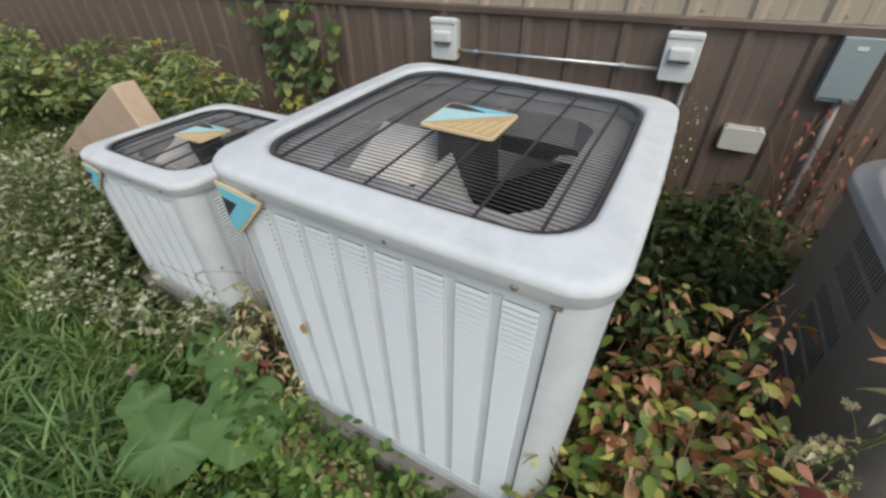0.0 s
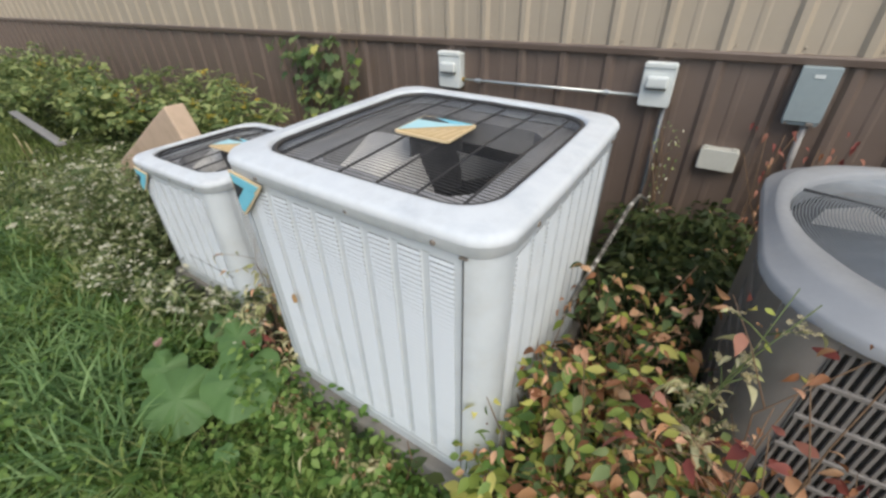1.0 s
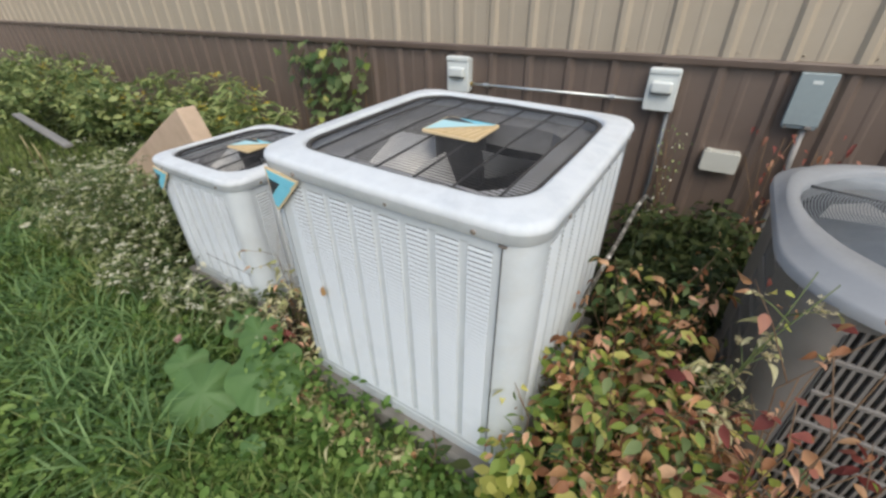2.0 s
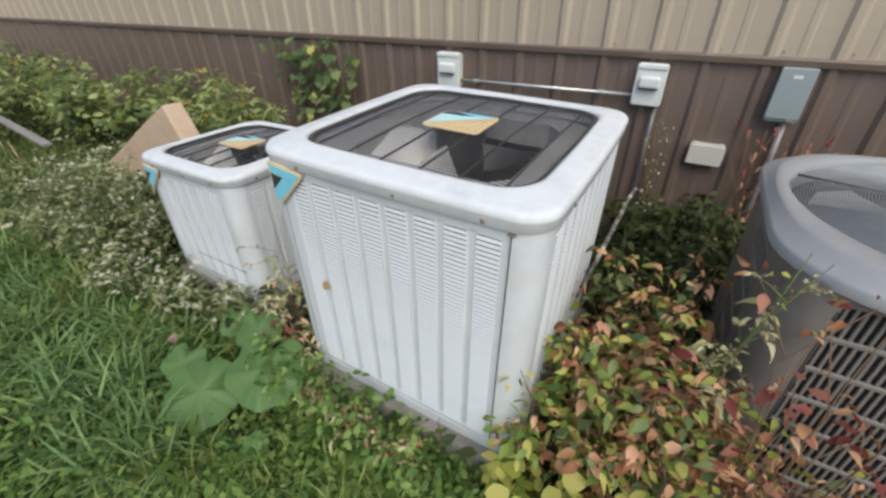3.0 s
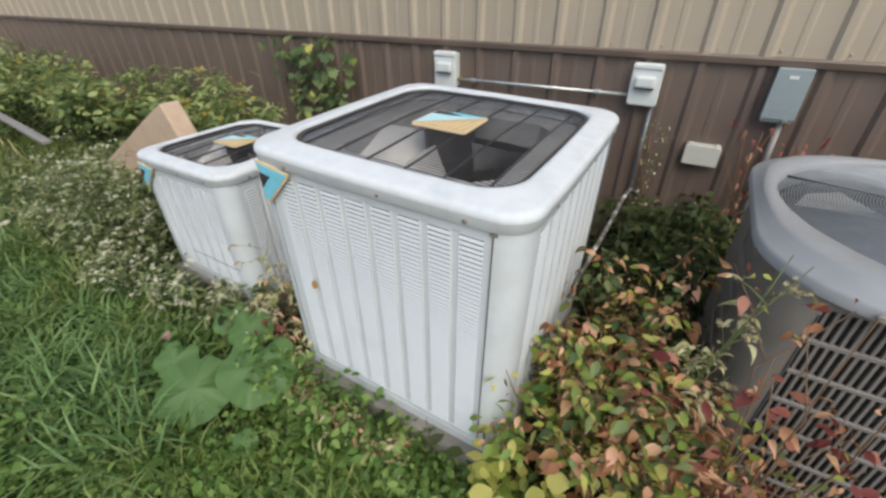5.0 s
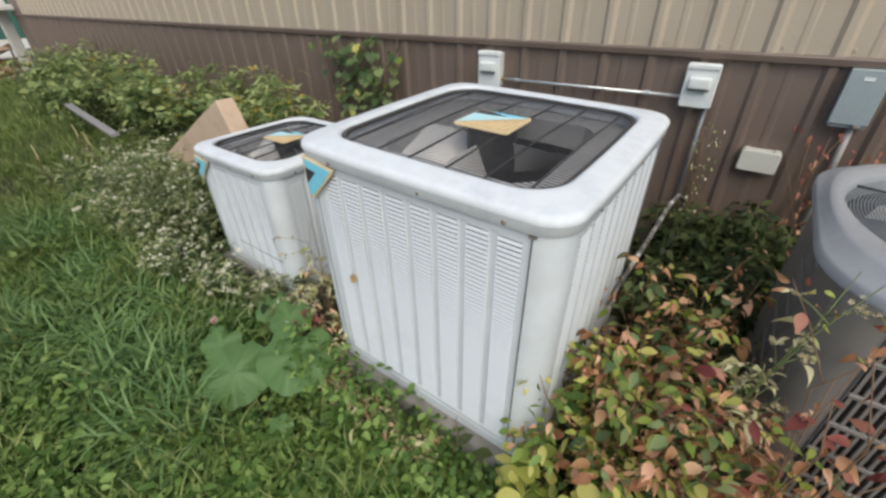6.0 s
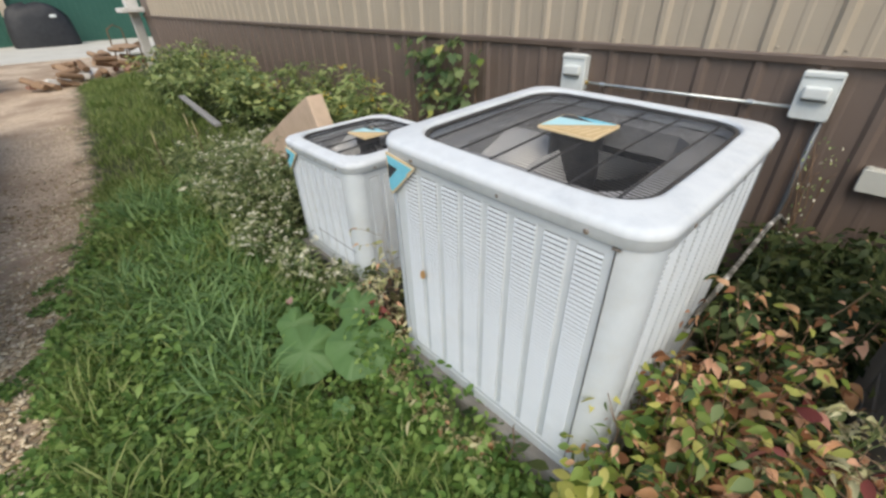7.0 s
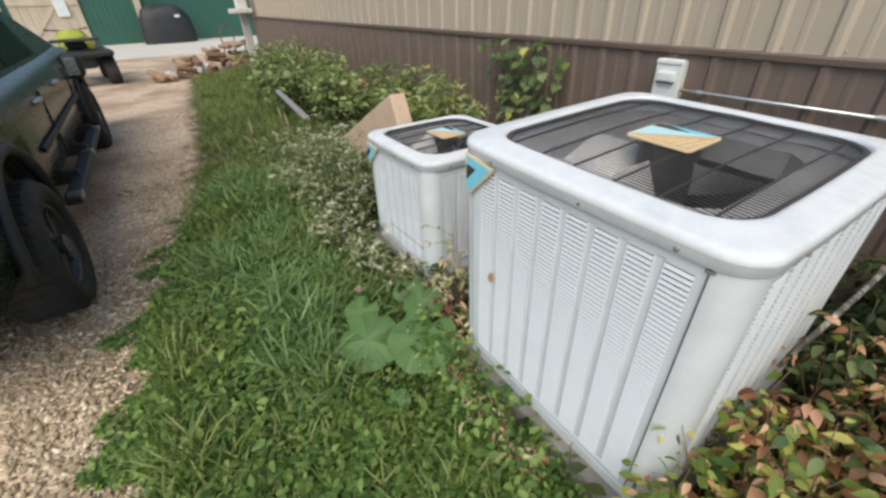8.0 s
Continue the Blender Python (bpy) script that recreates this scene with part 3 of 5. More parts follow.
    # solid dark disc below the wires, standing for the shaded inside
    guard = part("fan_guard", disc_bm(R - 0.003, 0.006, 48, H - 0.075), SHADEGREY, u, "grey wire fan guard over a dark disc for inner shade")
    for i in range(1, 63):
        rr = 0.0061 * i
        pts = [(rr * math.cos(2 * math.pi * k / 40), rr * math.sin(2 * math.pi * k / 40), H - 0.012 - 0.02 * (rr / R) ** 2 + 0.015) for k in range(41)]
        part("ring_wire", tube_bm(pts, 0.0016, 4), GREYWIRE, guard)
    for a in range(4):
        ca, sa = math.cos(radians(90 * a + 65)), math.sin(radians(90 * a + 65))
        part("spoke", tube_bm([(0.02 * ca, 0.02 * sa, H + 0.001), (R * 0.5 * ca, R * 0.5 * sa, H - 0.004), (R * ca, R * sa, H - 0.014)], 0.004, 6), BLACK, guard)
    for a in (30, 150, 270):
        bm = bmesh.new()
        rows = []
        for i in range(5):
            rr = 0.06 + 0.27 * i / 4
            rows.append([bm.verts.new((rr * math.cos(radians(a) + (0.5 + 0.1 * i) * (t - 0.5)), rr * math.sin(radians(a) + (0.5 + 0.1 * i) * (t - 0.5)), H - 0.055 + 0.03 * (t - 0.5))) for t in (0, 0.5, 1)])
        for p, q in zip(rows, rows[1:]):
            for i in range(2):
                bm.faces.new((p[i], p[i + 1], q[i + 1], q[i]))
        part("fan_blade", bm, ALU, u, smooth=True)
    for x in (-0.25, -0.2, 0.05, 0.22):
        part("screw", disc_bm(0.007, 0.005, 8, bevel=0.002), SCREW, u).matrix_local = pose(x, -half - 0.001, H - 0.04, 90)
    part("top_band", box_bm(-flat, flat, -c - 0.001, -c + 0.006, 0.795, H - 0.05, 0.001, 1), GREYUNIT, u)
    part("seam", box_bm(-flat - 0.004, -flat - 0.001, -c - 0.003, -c + 0.004, 0.05, H - 0.09), SEAM, u)
    return tagged(u, "grey round-cornered condensing unit with slotted grilles behind red-leaved brush", "air conditioner", "condensing units")


GREYWIRE = mat("grey_coated_wire", [(0.20, 0.22, 0.24), (0.28, 0.30, 0.32)], 0.5, 0.1, 20)
# near-black grey that paints the shade under the guard wires
SHADEGREY = mat("inner_shade_grey", [(0.05, 0.055, 0.06), (0.08, 0.085, 0.09)], 0.6, 0.1, 10)
grey = build_grey_unit()
grey.matrix_world = pose(1.955, 1.125, 0.13)
pad(1.965, 1.12, 0.45, 0.13)


# ---- boxes and conduit on the wall ----
def outlet_box(x0, x1, z0, z1, y):
    """A weatherproof outlet box with a bubble cover and hinge."""
    b = empty("outlet_box", pose((x0 + x1) / 2, y, (z0 + z1) / 2))
    w, h, d = (x1 - x0) / 2, (z1 - z0) / 2, WALL_Y - y
    part("back_box", box_bm(-w * 0.92, w * 0.92, 0.022, d + 0.0, -h * 0.95, h * 0.9, 0.006), PVC, b)
    bm = bmesh.new()
    loops = []
    for yy, k in ((0.026, 1.0), (0.004, 1.0), (-0.004, 0.94)):
        loops.append([(x * k, yy, z * k) for x, z in rounded_square(w, h, 0.014, 4)])
    rows = loft(bm, loops)
    bm.faces.new(rows[-1][::-1])
    bm.faces.new(rows[0])
    bmesh.ops.recalc_face_normals(bm, faces=bm.faces[:])
    part("cover", bm, PVC, b)
    part("bubble", box_bm(-w * 0.68, w * 0.68, -0.030, 0.0, -h * 0.12, h * 0.42, 0.012, 3), PVC, b)
    part("hinge_bar", box_bm(-w * 0.98, w * 0.98, -0.012, 0.012, h * 0.74, h * 0.98, 0.006), PVC, b)
    part("shadow_gap", box_bm(-w * 0.62, w * 0.62, -0.028, -0.004, -h * 0.17, -h * 0.125, 0.001), SEAM, b)
    return tagged(b, "pale grey weatherproof outlet box with bubble cover", "outlet box", "outlet boxes")


outlet_box(-0.19, -0.03, 0.868, 1.082, 2.332)
outlet_box(1.012, 1.158, 0.886, 1.092, 2.332)


def conduit(points, r, material, label, rings=(), end=None):
    c = part("conduit", tube_bm(points, r, 10), material, smooth=True)
    for p, d in rings:
        part("coupling", tube_bm([Vector(p) - Vector(d) * 0.014, Vector(p) + Vector(d) * 0.014], r * 1.55, 10), GALV, c)
    if end:
        part("connector", tube_bm(end, r * 1.5, 10), BRASS, c)
    return tagged(c, label, "conduit", "conduits")


conduit([(-0.03, 2.362, 0.922), (0.3, 2.362, 0.924), (1.012, 2.362, 0.930)], 0.0085, GALV, "shiny galvanised conduit between two outlet boxes",
        (((0.08, 2.362, 0.9225), (1, 0, 0)), ((0.85, 2.362, 0.929), (1, 0, 0))), ((-0.032, 2.362, 0.922), (-0.012, 2.362, 0.922)))
conduit([(1.135, 2.375, 0.89), (1.135, 2.375, 0.6), (1.13, 2.37, 0.02)], 0.011, mat("dull_grey_tube", [(0.16, 0.17, 0.18), (0.24, 0.25, 0.26)], 0.5, 0.4, 12), "dull grey conduit running down the brown wall")
conduit([(1.70, 2.372, 0.885), (1.705, 2.37, 0.7), (1.71, 2.36, 0.02)], 0.014, mat("weathered_grey_tube", [(0.26, 0.25, 0.24), (0.36, 0.34, 0.32)], 0.6, 0.2, 12), "weathered grey conduit below a disconnect box")
wrap = part("line_set", tube_bm([(1.08, 1.10, 0.30), (1.12, 1.18, 0.42), (1.141, 1.30, 0.50), (1.155, 1.55, 0.545), (1.166, 1.80, 0.589), (1.172, 2.0, 0.56), (1.18, 2.32, 0.40)], 0.009, 8), PEEL, smooth=True)
tagged(wrap, "refrigerant pipe with peeling white wrap beside the unit", "pipe")

lowb = empty("junction_box", pose(1.43, 2.345, 0.672))
bm = bmesh.new()
rows = loft(bm, [[(x * k, yy, z * k) for x, z in rounded_square(0.080, 0.050, 0.01, 4)] for yy, k in ((0.055, 1.0), (0.010, 1.0), (0.006, 0.97), (0.004, 1.02), (-0.004, 1.02), (-0.008, 0.97))])
bm.faces.new(rows[-1][::-1])
bm.faces.new(rows[0])
bmesh.ops.recalc_face_normals(bm, faces=bm.faces[:])
part("body", bm, BEIGEBOX, lowb)
for x in (-0.06, 0.06):
    part("hinge_knuckle", box_bm(x - 0.01, x + 0.01, 0.0, 0.03, 0.047, 0.060, 0.003), BEIGEBOX, lowb)
tagged(lowb, "small weathered beige junction box on the brown wall", "junction box")

dis = empty("disconnect_box", pose(1.676, 2.335, 0.992))
part("body", box_bm(-0.062, 0.062, 0.004, 0.065, -0.116, 0.117, 0.004), GREYBOX, dis)
part("cover", box_bm(-0.066, 0.066, -0.006, 0.008, -0.10, 0.119, 0.004), GREYBOX, dis)
part("label_plate", box_bm(-0.016, 0.018, -0.0085, -0.005, 0.076, 0.090), PVC, dis, "small white label plate")
part("latch", box_bm(0.02, 0.045, -0.012, 0.004, -0.112, -0.099, 0.002), SCREW, dis)
part("knockout", disc_bm(0.005, 0.004, 8), SCREW, dis).matrix_local = pose(-0.05, -0.004, -0.108, 90)
tagged(dis, "grey steel disconnect box mounted on the brown wall", "disconnect box")

# ---- the tan box that leans on the weeds beside the smaller unit ----
def carton():
    L, thick, tall = 1.45, 0.13, 0.27
    bm = box_bm(-L, 0, 0, thick, -tall, 0, 0.012, 2)
    bmesh.ops.subdivide_edges(bm, edges=[e for e in bm.edges if e.calc_length() > 0.1], cuts=3, use_grid_fill=True)
    for q in bm.verts:
        q.co.z += 0.008 * noise.noise(q.co * 4)
    bmesh.ops.recalc_face_normals(bm, faces=bm.faces[:])
    c = part("carton", bm, CARD)
    c.matrix_world = pose(-1.56, 1.25, 0.82, 0, -26.5, 0)
    tagged(c, "plain tan cardboard carton leaning among weeds", "carton")


carton()


# ---- leaves, grass and weeds ----
OVATE_V = [(0, 0, 0), (0, .33, .0), (0, .68, -.02), (0, 1, -.12), (-.25, .28, .06), (-.24, .6, .03), (.25, .28, .06), (.24, .6, .03)]
OVATE_F = [(0, 1, 4), (4, 1, 2, 5), (5, 2, 3), (0, 6, 1), (6, 7, 2, 1), (7, 3, 2)]
def leaf_shape(half, curl, fold, twist=0.0, tip=1.0):
    """A pointed leaf of unit length: rows of left edge, midrib and right edge."""
    v, f = [(0, 0, 0)], []
    rows = ((0.10, 0.52), (0.28, 0.98), (0.48, 0.95), (0.68, 0.66), (0.86, 0.28))
    for k, (y, w) in enumerate(rows):
        w *= half
        z = -curl * y * y
        t = twist * math.sin(5.1 * y + 0.6)
        v += [(-w, y, z + fold * w + t), (0, y + 0.02, z), (w, y, z + fold * w - 0.7 * t)]
    v.append((0.02, tip, -curl * 1.15))
    f += [(0, 2, 1), (0, 3, 2)]
    for k in range(4):
        a = 1 + 3 * k
        f += [(a, a + 1, a + 4, a + 3), (a + 1, a + 2, a + 5, a + 4)]
    f += [(13, 14, 16), (14, 15, 16)]
    return v, f


LANCE_V = [(x * 0.45, y, z) for x, y, z in OVATE_V]
ROUND_V = [(0, 0, 0), (0, .36, -.03), (0, .72, -.03), (0, 1, -.1), (-.40, -.04, .05), (-.50, .34, .08), (-.33, .76, .03), (.40, -.04, .05), (.50, .34, .08), (.33, .76, .03)]
ROUND_F = [(0, 1, 5, 4), (1, 2, 6, 5), (2, 3, 6), (0, 7, 8, 1), (1, 8, 9, 2), (2, 9, 3)]
LOBE_V = [(0, .12, 0)] + [(r * math.sin(radians(a)), .12 + r * math.cos(radians(a)), z) for a, r, z in
          ((180, .10, .02), (205, .42, -.02), (245, .40, .05), (272, .60, -.06), (297, .40, .04), (325, .62, -.02), (343, .50, .05), (0, .88, -.12), (17, .50, .05), (35, .62, -.02), (63, .40, .04), (88, .60, -.06), (115, .40, .05), (155, .42, -.02))]
LOBE_F = [(0, i, i + 1) for i in range(1, 14)] + [(0, 14, 1)]
BLADE_V = [(-.016, 0, 0), (.016, 0, 0), (-.019, .04, .33), (.019, .04, .33), (-.016, .16, .64), (.016, .16, .64), (-.009, .36, .86), (.009, .36, .86), (0, .60, .93)]
BLADE_F = [(0, 1, 3, 2), (2, 3, 5, 4), (4, 5, 7, 6), (6, 7, 8)]
TREFOIL_V, TREFOIL_F = [], []
for k in range(3):
    a = 2 * math.pi * k / 3
    b0 = len(TREFOIL_V)
    for x, y, z in ((0, .03, 0), (-.22, .3, .05), (-.2, .5, .03), (0, .47, -.01), (.2, .5, .03), (.22, .3, .05)):
        TREFOIL_V.append((x * math.cos(a) - y * math.sin(a), x * math.sin(a) + y * math.cos(a), z))
    TREFOIL_F += [(b0, b0 + 5, b0 + 4, b0 + 3), (b0, b0 + 3, b0 + 2, b0 + 1)]
STAR_V, STAR_F = [], []
for k in range(5):
    a = 2 * math.pi * k / 5
    b0 = len(STAR_V)
    for x, y, z in ((0, 0, 0), (-.2, .6, .15), (0, 1, .2), (.2, .6, .15)):
        STAR_V.append((x * math.cos(a) - y * math.sin(a), x * math.sin(a) + y * math.cos(a), z))
    STAR_F.append((b0, b0 + 3, b0 + 2, b0 + 1))
SHAPES = {"ovate": (OVATE_V, OVATE_F), "lance": (LANCE_V, OVATE_F), "crumpled": leaf_shape(0.27, 0.30, 0.45, 0.06), "pointed": leaf_shape(0.25, 0.16, 0.25, 0.02), "curled": leaf_shape(0.19, 0.42, 0.7, 0.05),
          "disc": leaf_shape(0.46, 0.08, 0.12, 0.02, 0.97), "round": (ROUND_V, ROUND_F), "lobe": (LOBE_V, LOBE_F),
          "blade": (BLADE_V, BLADE_F), "trefoil": (TREFOIL_V, TREFOIL_F), "star": (STAR_V, STAR_F)}


def leafmat(name, colors, tr=0.36, rough=0.55, dirt=None):
    return mat(name, colors, rough, 0, 9, 0.05, 90, island=True, translucent=tr, spec=0.35, dirt=dirt, dirt_scale=40, dirt_amount=0.6)


GRASS = leafmat("grass_green", [(0.095, 0.155, 0.034), (0.165, 0.245, 0.057), (0.235, 0.315, 0.085), (0.34, 0.38, 0.14)])
BLUEGRASS = leafmat("blue_green_grass", [(0.12, 0.215, 0.075), (0.18, 0.30, 0.11), (0.26, 0.385, 0.15)])
CLOVER = leafmat("clover_green", [(0.078, 0.150, 0.033), (0.138, 0.243, 0.055), (0.24, 0.345, 0.095)])
WEED = leafmat("weed_green", [(0.13, 0.19, 0.070), (0.25, 0.325, 0.115), (0.40, 0.455, 0.185)])
# leaf green taken nearly to black to carry the shade behind the units
DEEP = leafmat("shade_darkened_green", [(0.030, 0.050, 0.015), (0.052, 0.078, 0.023), (0.085, 0.105, 0.032)])
BROAD = leafmat("broad_leaf_green", [(0.095, 0.18, 0.06), (0.145, 0.25, 0.085), (0.18, 0.28, 0.10)], 0.2)
LIME = leafmat("yellow_green", [(0.20, 0.27, 0.05), (0.38, 0.42, 0.09), (0.58, 0.54, 0.16)])
RUST = leafmat("orange_brown", [(0.30, 0.13, 0.06), (0.64, 0.33, 0.17), (0.82, 0.53, 0.33), (0.44, 0.23, 0.10), (0.74, 0.42, 0.27)])
RED = leafmat("autumn_red", [(0.20, 0.05, 0.042), (0.31, 0.085, 0.068), (0.42, 0.19, 0.13)])
SAGE = leafmat("grey_green_aster", [(0.11, 0.155, 0.06), (0.20, 0.25, 0.10), (0.33, 0.36, 0.17)])
STRAW = leafmat("dry_straw", [(0.42, 0.36, 0.19), (0.66, 0.58, 0.36)], 0.2, 0.8)
PALELEAF = leafmat("pale_sage", [(0.36, 0.37, 0.16), (0.50, 0.49, 0.25), (0.60, 0.56, 0.34)], 0.3, 0.7)
PETAL = leafmat("cream_petals", [(0.66, 0.62, 0.46), (0.84, 0.81, 0.66)], 0.2, 0.8)
GOLD = leafmat("goldenrod_yellow", [(0.50, 0.36, 0.03), (0.62, 0.46, 0.05)], 0.2, 0.8)
VINE = leafmat("vine_green", [(0.09, 0.15, 0.058), (0.15, 0.215, 0.085), (0.23, 0.285, 0.115)])
STEM = mat("green_stem", [(0.07, 0.11, 0.035), (0.13, 0.16, 0.05)], 0.7, 0, 20)
DRYSTEM = mat("dry_brown_stem", [(0.12, 0.07, 0.04), (0.22, 0.14, 0.08)], 0.8, 0, 20)
rng = np.random.default_rng(11)


def leaves(name, shape, pos, yaw, pitch, roll, size, material, parent=None):
    v, f = SHAPES[shape]
    me = stamped(name, v, f, turns(np.asarray(yaw), np.asarray(pitch), np.asarray(roll), np.asarray(size)), np.asarray(pos, float))
    ob = part_mesh(name, me, material, parent, smooth=False)
    tagged(ob, kind="stuff")
    return ob


def plant(name, root, height, stems, spread, label, category, sets, group="", stem_mat=None, lean=(0, 0), stem_r=0.004, branch=0, twig=(0.12, 0.28)):
    """A weed or shrub: bent stems from the root, with sets of leaves or flowers along them.
    sets: (part name, shape, material, how many, size, from, to (share of the stem), reach from the stem, droop)."""
    p = empty(name, pose(*root))
    bm = bmesh.new()
    paths = []
    for k in range(stems):
        a = rng.uniform(0, 2 * math.pi)
        h = height * rng.uniform(0.65, 1.0)
        d = spread * math.sqrt(rng.uniform(0.02, 1.0))
        end = Vector((d * math.cos(a) + lean[0] * h, d * math.sin(a) + lean[1] * h, h))
        start = Vector((d * 0.3 * math.cos(a), d * 0.3 * math.sin(a), -0.01))
        pts = []
        for i in range(6):
            t = i / 5
            q = start.lerp(end, t)
            q.z = start.z + (end.z - start.z) * (t ** 0.85)
            q.x += rng.normal(0, 0.02) * height * t
            q.y += rng.normal(0, 0.02) * height * t
            pts.append(q)
        paths.append(pts)
        tube_bm(pts, stem_r, 5, 0.35, bm)
        for j in range(branch):
            t0 = rng.uniform(0.35, 0.9)
            i = int(t0 * 5)
            q = pts[i].lerp(pts[min(5, i + 1)], t0 * 5 - i)
            ba = rng.uniform(0, 2 * math.pi)
            bl = height * rng.uniform(*twig)
            tip = q + Vector((math.cos(ba) * bl * 0.8, math.sin(ba) * bl * 0.8, bl * rng.uniform(0.2, 0.8)))
            bp = [q, q.lerp(tip, 0.5) + Vector((0, 0, bl * 0.06)), tip]
            tube_bm(bp, stem_r * 0.55, 4, 0.4, bm)
            paths.append([bp[0].lerp(bp[1], 0.3), bp[0].lerp(bp[1], 0.7), bp[1], bp[1].lerp(bp[2], 0.4), bp[1].lerp(bp[2], 0.7), bp[2]])
    tagged(part("stalk", bm, stem_mat or STEM, p, smooth=True), kind="stuff")
    for nm, shape, material, count, size, t0, t1, reach, droop in sets:
        pos, yaw, pitch, roll, sz = [], [], [], [], []
        for i in range(count):
            pts = paths[int(rng.integers(len(paths)))]
            t = rng.uniform(t0, t1) * 4.999
            k = int(t)
            q = pts[k].lerp(pts[k + 1], t - k)
            a = rng.uniform(0, 2 * math.pi)
            r = reach * rng.uniform(0.05, 1.0)
            pos.append((q.x - math.sin(a) * r, q.y + math.cos(a) * r, max(0.01, q.z + r * rng.uniform(-0.3, 0.5))))
            yaw.append(a)
            pitch.append(rng.normal(-droop, 0.35))
            roll.append(rng.normal(0, 0.55))
            sz.append(size * rng.uniform(0.55, 1.25))
        leaves(nm, shape, pos, yaw, pitch, roll, sz, material, p)
    return tagged(p, label, category, group)


def ground_cover():
    def spots(n, x0, x1, y_hi, bias=1.0):
        x = x0 + (x1 - x0) * rng.random(n) ** bias
        lo = edge_at(x) + 0.02 + 0.10 * np.sin(x * 9.0) + 0.06 * np.sin(x * 23.0)
        y = lo + (y_hi - lo) * rng.random(n)
        return x, y
    def clear(x, y):
        inside = np.zeros(len(x), bool)
        for cx, cy, h in ((0.70, 0.995, 0.465), (-0.515, 1.05, 0.31), (1.965, 1.12, 0.42)):
            inside |= (abs(x - cx) < h) & (abs(y - cy) < h)
        for cx, cy in ((0.02, 0.24), (0.20, 0.36), (-0.15, 0.34), (0.03, 0.50)):
            inside |= ((x - cx) ** 2 + (y - cy) ** 2 < 0.15 ** 2) & (rng.random(len(x)) < 0.6)
        return ~inside & (y < 2.34)
    def clump(x, y, s):
        return np.array([noise.noise((a * s, b * s, 3.0)) for a, b in zip(x, y)])
    # fine grass, near and far
    for nm, n, x0, x1, yh, ln, m, lab in (("grass", 34000, -3.2, 2.6, 0.62, 0.125, GRASS, "fresh green grass between driveway and units"),
                                      ("grass", 24000, -10.6, -3.2, 1.75, 0.085, GRASS, "fresh green grass beside the driveway")):
        x, y = spots(n, x0, x1, yh)
        keep = clear(x, y)
        x, y = x[keep], y[keep]
        sparse = (x < -0.3) | (rng.random(len(x)) < 0.55)
        x, y = x[sparse], y[sparse]
        c = clump(x, y, 3.0)
        size = ln * (0.75 + 0.9 * np.clip(c + 0.35, 0, 1)) * rng.uniform(0.5, 1.35, len(x))
        near = np.clip((y - edge_at(x)) / 0.25, 0.25, 1)
        size *= near
        pos = np.stack([x, y, np.zeros(len(x)) - 0.004], -1)
        ob = leaves(nm, "blade", pos, rng.uniform(0, 6.28, len(x)), rng.normal(0, 0.35, len(x)), rng.normal(0, 0.25, len(x)), np.stack([size * (1.6 if x1 < 0 else 1.1), size, size], -1), m)
        tagged(ob, lab, "grass", kind="stuff")
    # long arching blue-green tufts
    pos, yaw, size, pit = [], [], [], []
    for k in range(70):
        cx = rng.uniform(-2.6, 0.05)
        cy = rng.uniform(-0.25, 0.42) if cx > -1.5 else rng.uniform(0.0, 0.6)
        if cy < edge_at(cx) + 0.3 or (abs(cx - 0.0) < 0.35 and cy > 0.15):
            continue
        for j in range(60):
            pos.append((cx + rng.normal(0, 0.05), cy + rng.normal(0, 0.05), 0.0))
            yaw.append(rng.uniform(0, 6.28))
            size.append(rng.uniform(0.11, 0.27))
            pit.append(rng.normal(-0.35, 0.3))
    sz = np.array(size)
    ob = leaves("grass", "blade", pos, yaw, pit, rng.normal(0, 0.2, len(sz)), np.stack([sz * 1.2, sz * 1.2, sz], -1), BLUEGRASS)
    tagged(ob, "long arching blue-green grass tufts", "grass", kind="stuff")
    # clover and other low leaves
    x, y = spots(22000, -2.2, 2.0, 0.60, 0.75)
    keep = clear(x, y)
    x, y = x[keep], y[keep]
    c = clump(x, y, 4.0)
    keep = (c > -0.18) | (rng.random(len(x)) < 0.3)
    x, y = x[keep], y[keep]
    pos = np.stack([x, y, rng.uniform(0.015, 0.10, len(x)) * np.clip((y - edge_at(x)) / 0.3, 0.2, 1)], -1)
    ob = leaves("clover", "trefoil", pos, rng.uniform(0, 6.28, len(x)), rng.normal(0, 0.4, len(x)), rng.normal(0, 0.4, len(x)), rng.uniform(0.028, 0.066, len(x)), CLOVER)
    tagged(ob, "low green clover carpet in front of the units", "clover", kind="stuff")
    x, y = spots(16000, -2.6, 2.2, 0.66, 0.8)
    keep = clear(x, y) & (y > edge_at(x) + 0.12)
    x, y = x[keep], y[keep]
    pos = np.stack([x, y, rng.uniform(0.02, 0.16, len(x))], -1)
    ob = leaves("low_weeds", "pointed", pos, rng.uniform(0, 6.28, len(x)), rng.normal(-0.1, 0.5, len(x)), rng.normal(0, 0.4, len(x)), 0.016 + 0.042 * rng.random(len(x)) ** 1.8, CLOVER)
    tagged(ob, "low broad-leaved green weeds round the pads", "weeds", kind="stuff")
    # leaf litter and undergrowth by the wall and between the units, green darkened for shade
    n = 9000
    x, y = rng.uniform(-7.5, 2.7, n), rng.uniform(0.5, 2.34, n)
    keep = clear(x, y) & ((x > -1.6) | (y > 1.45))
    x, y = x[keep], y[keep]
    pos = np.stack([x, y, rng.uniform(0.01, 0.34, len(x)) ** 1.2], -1)
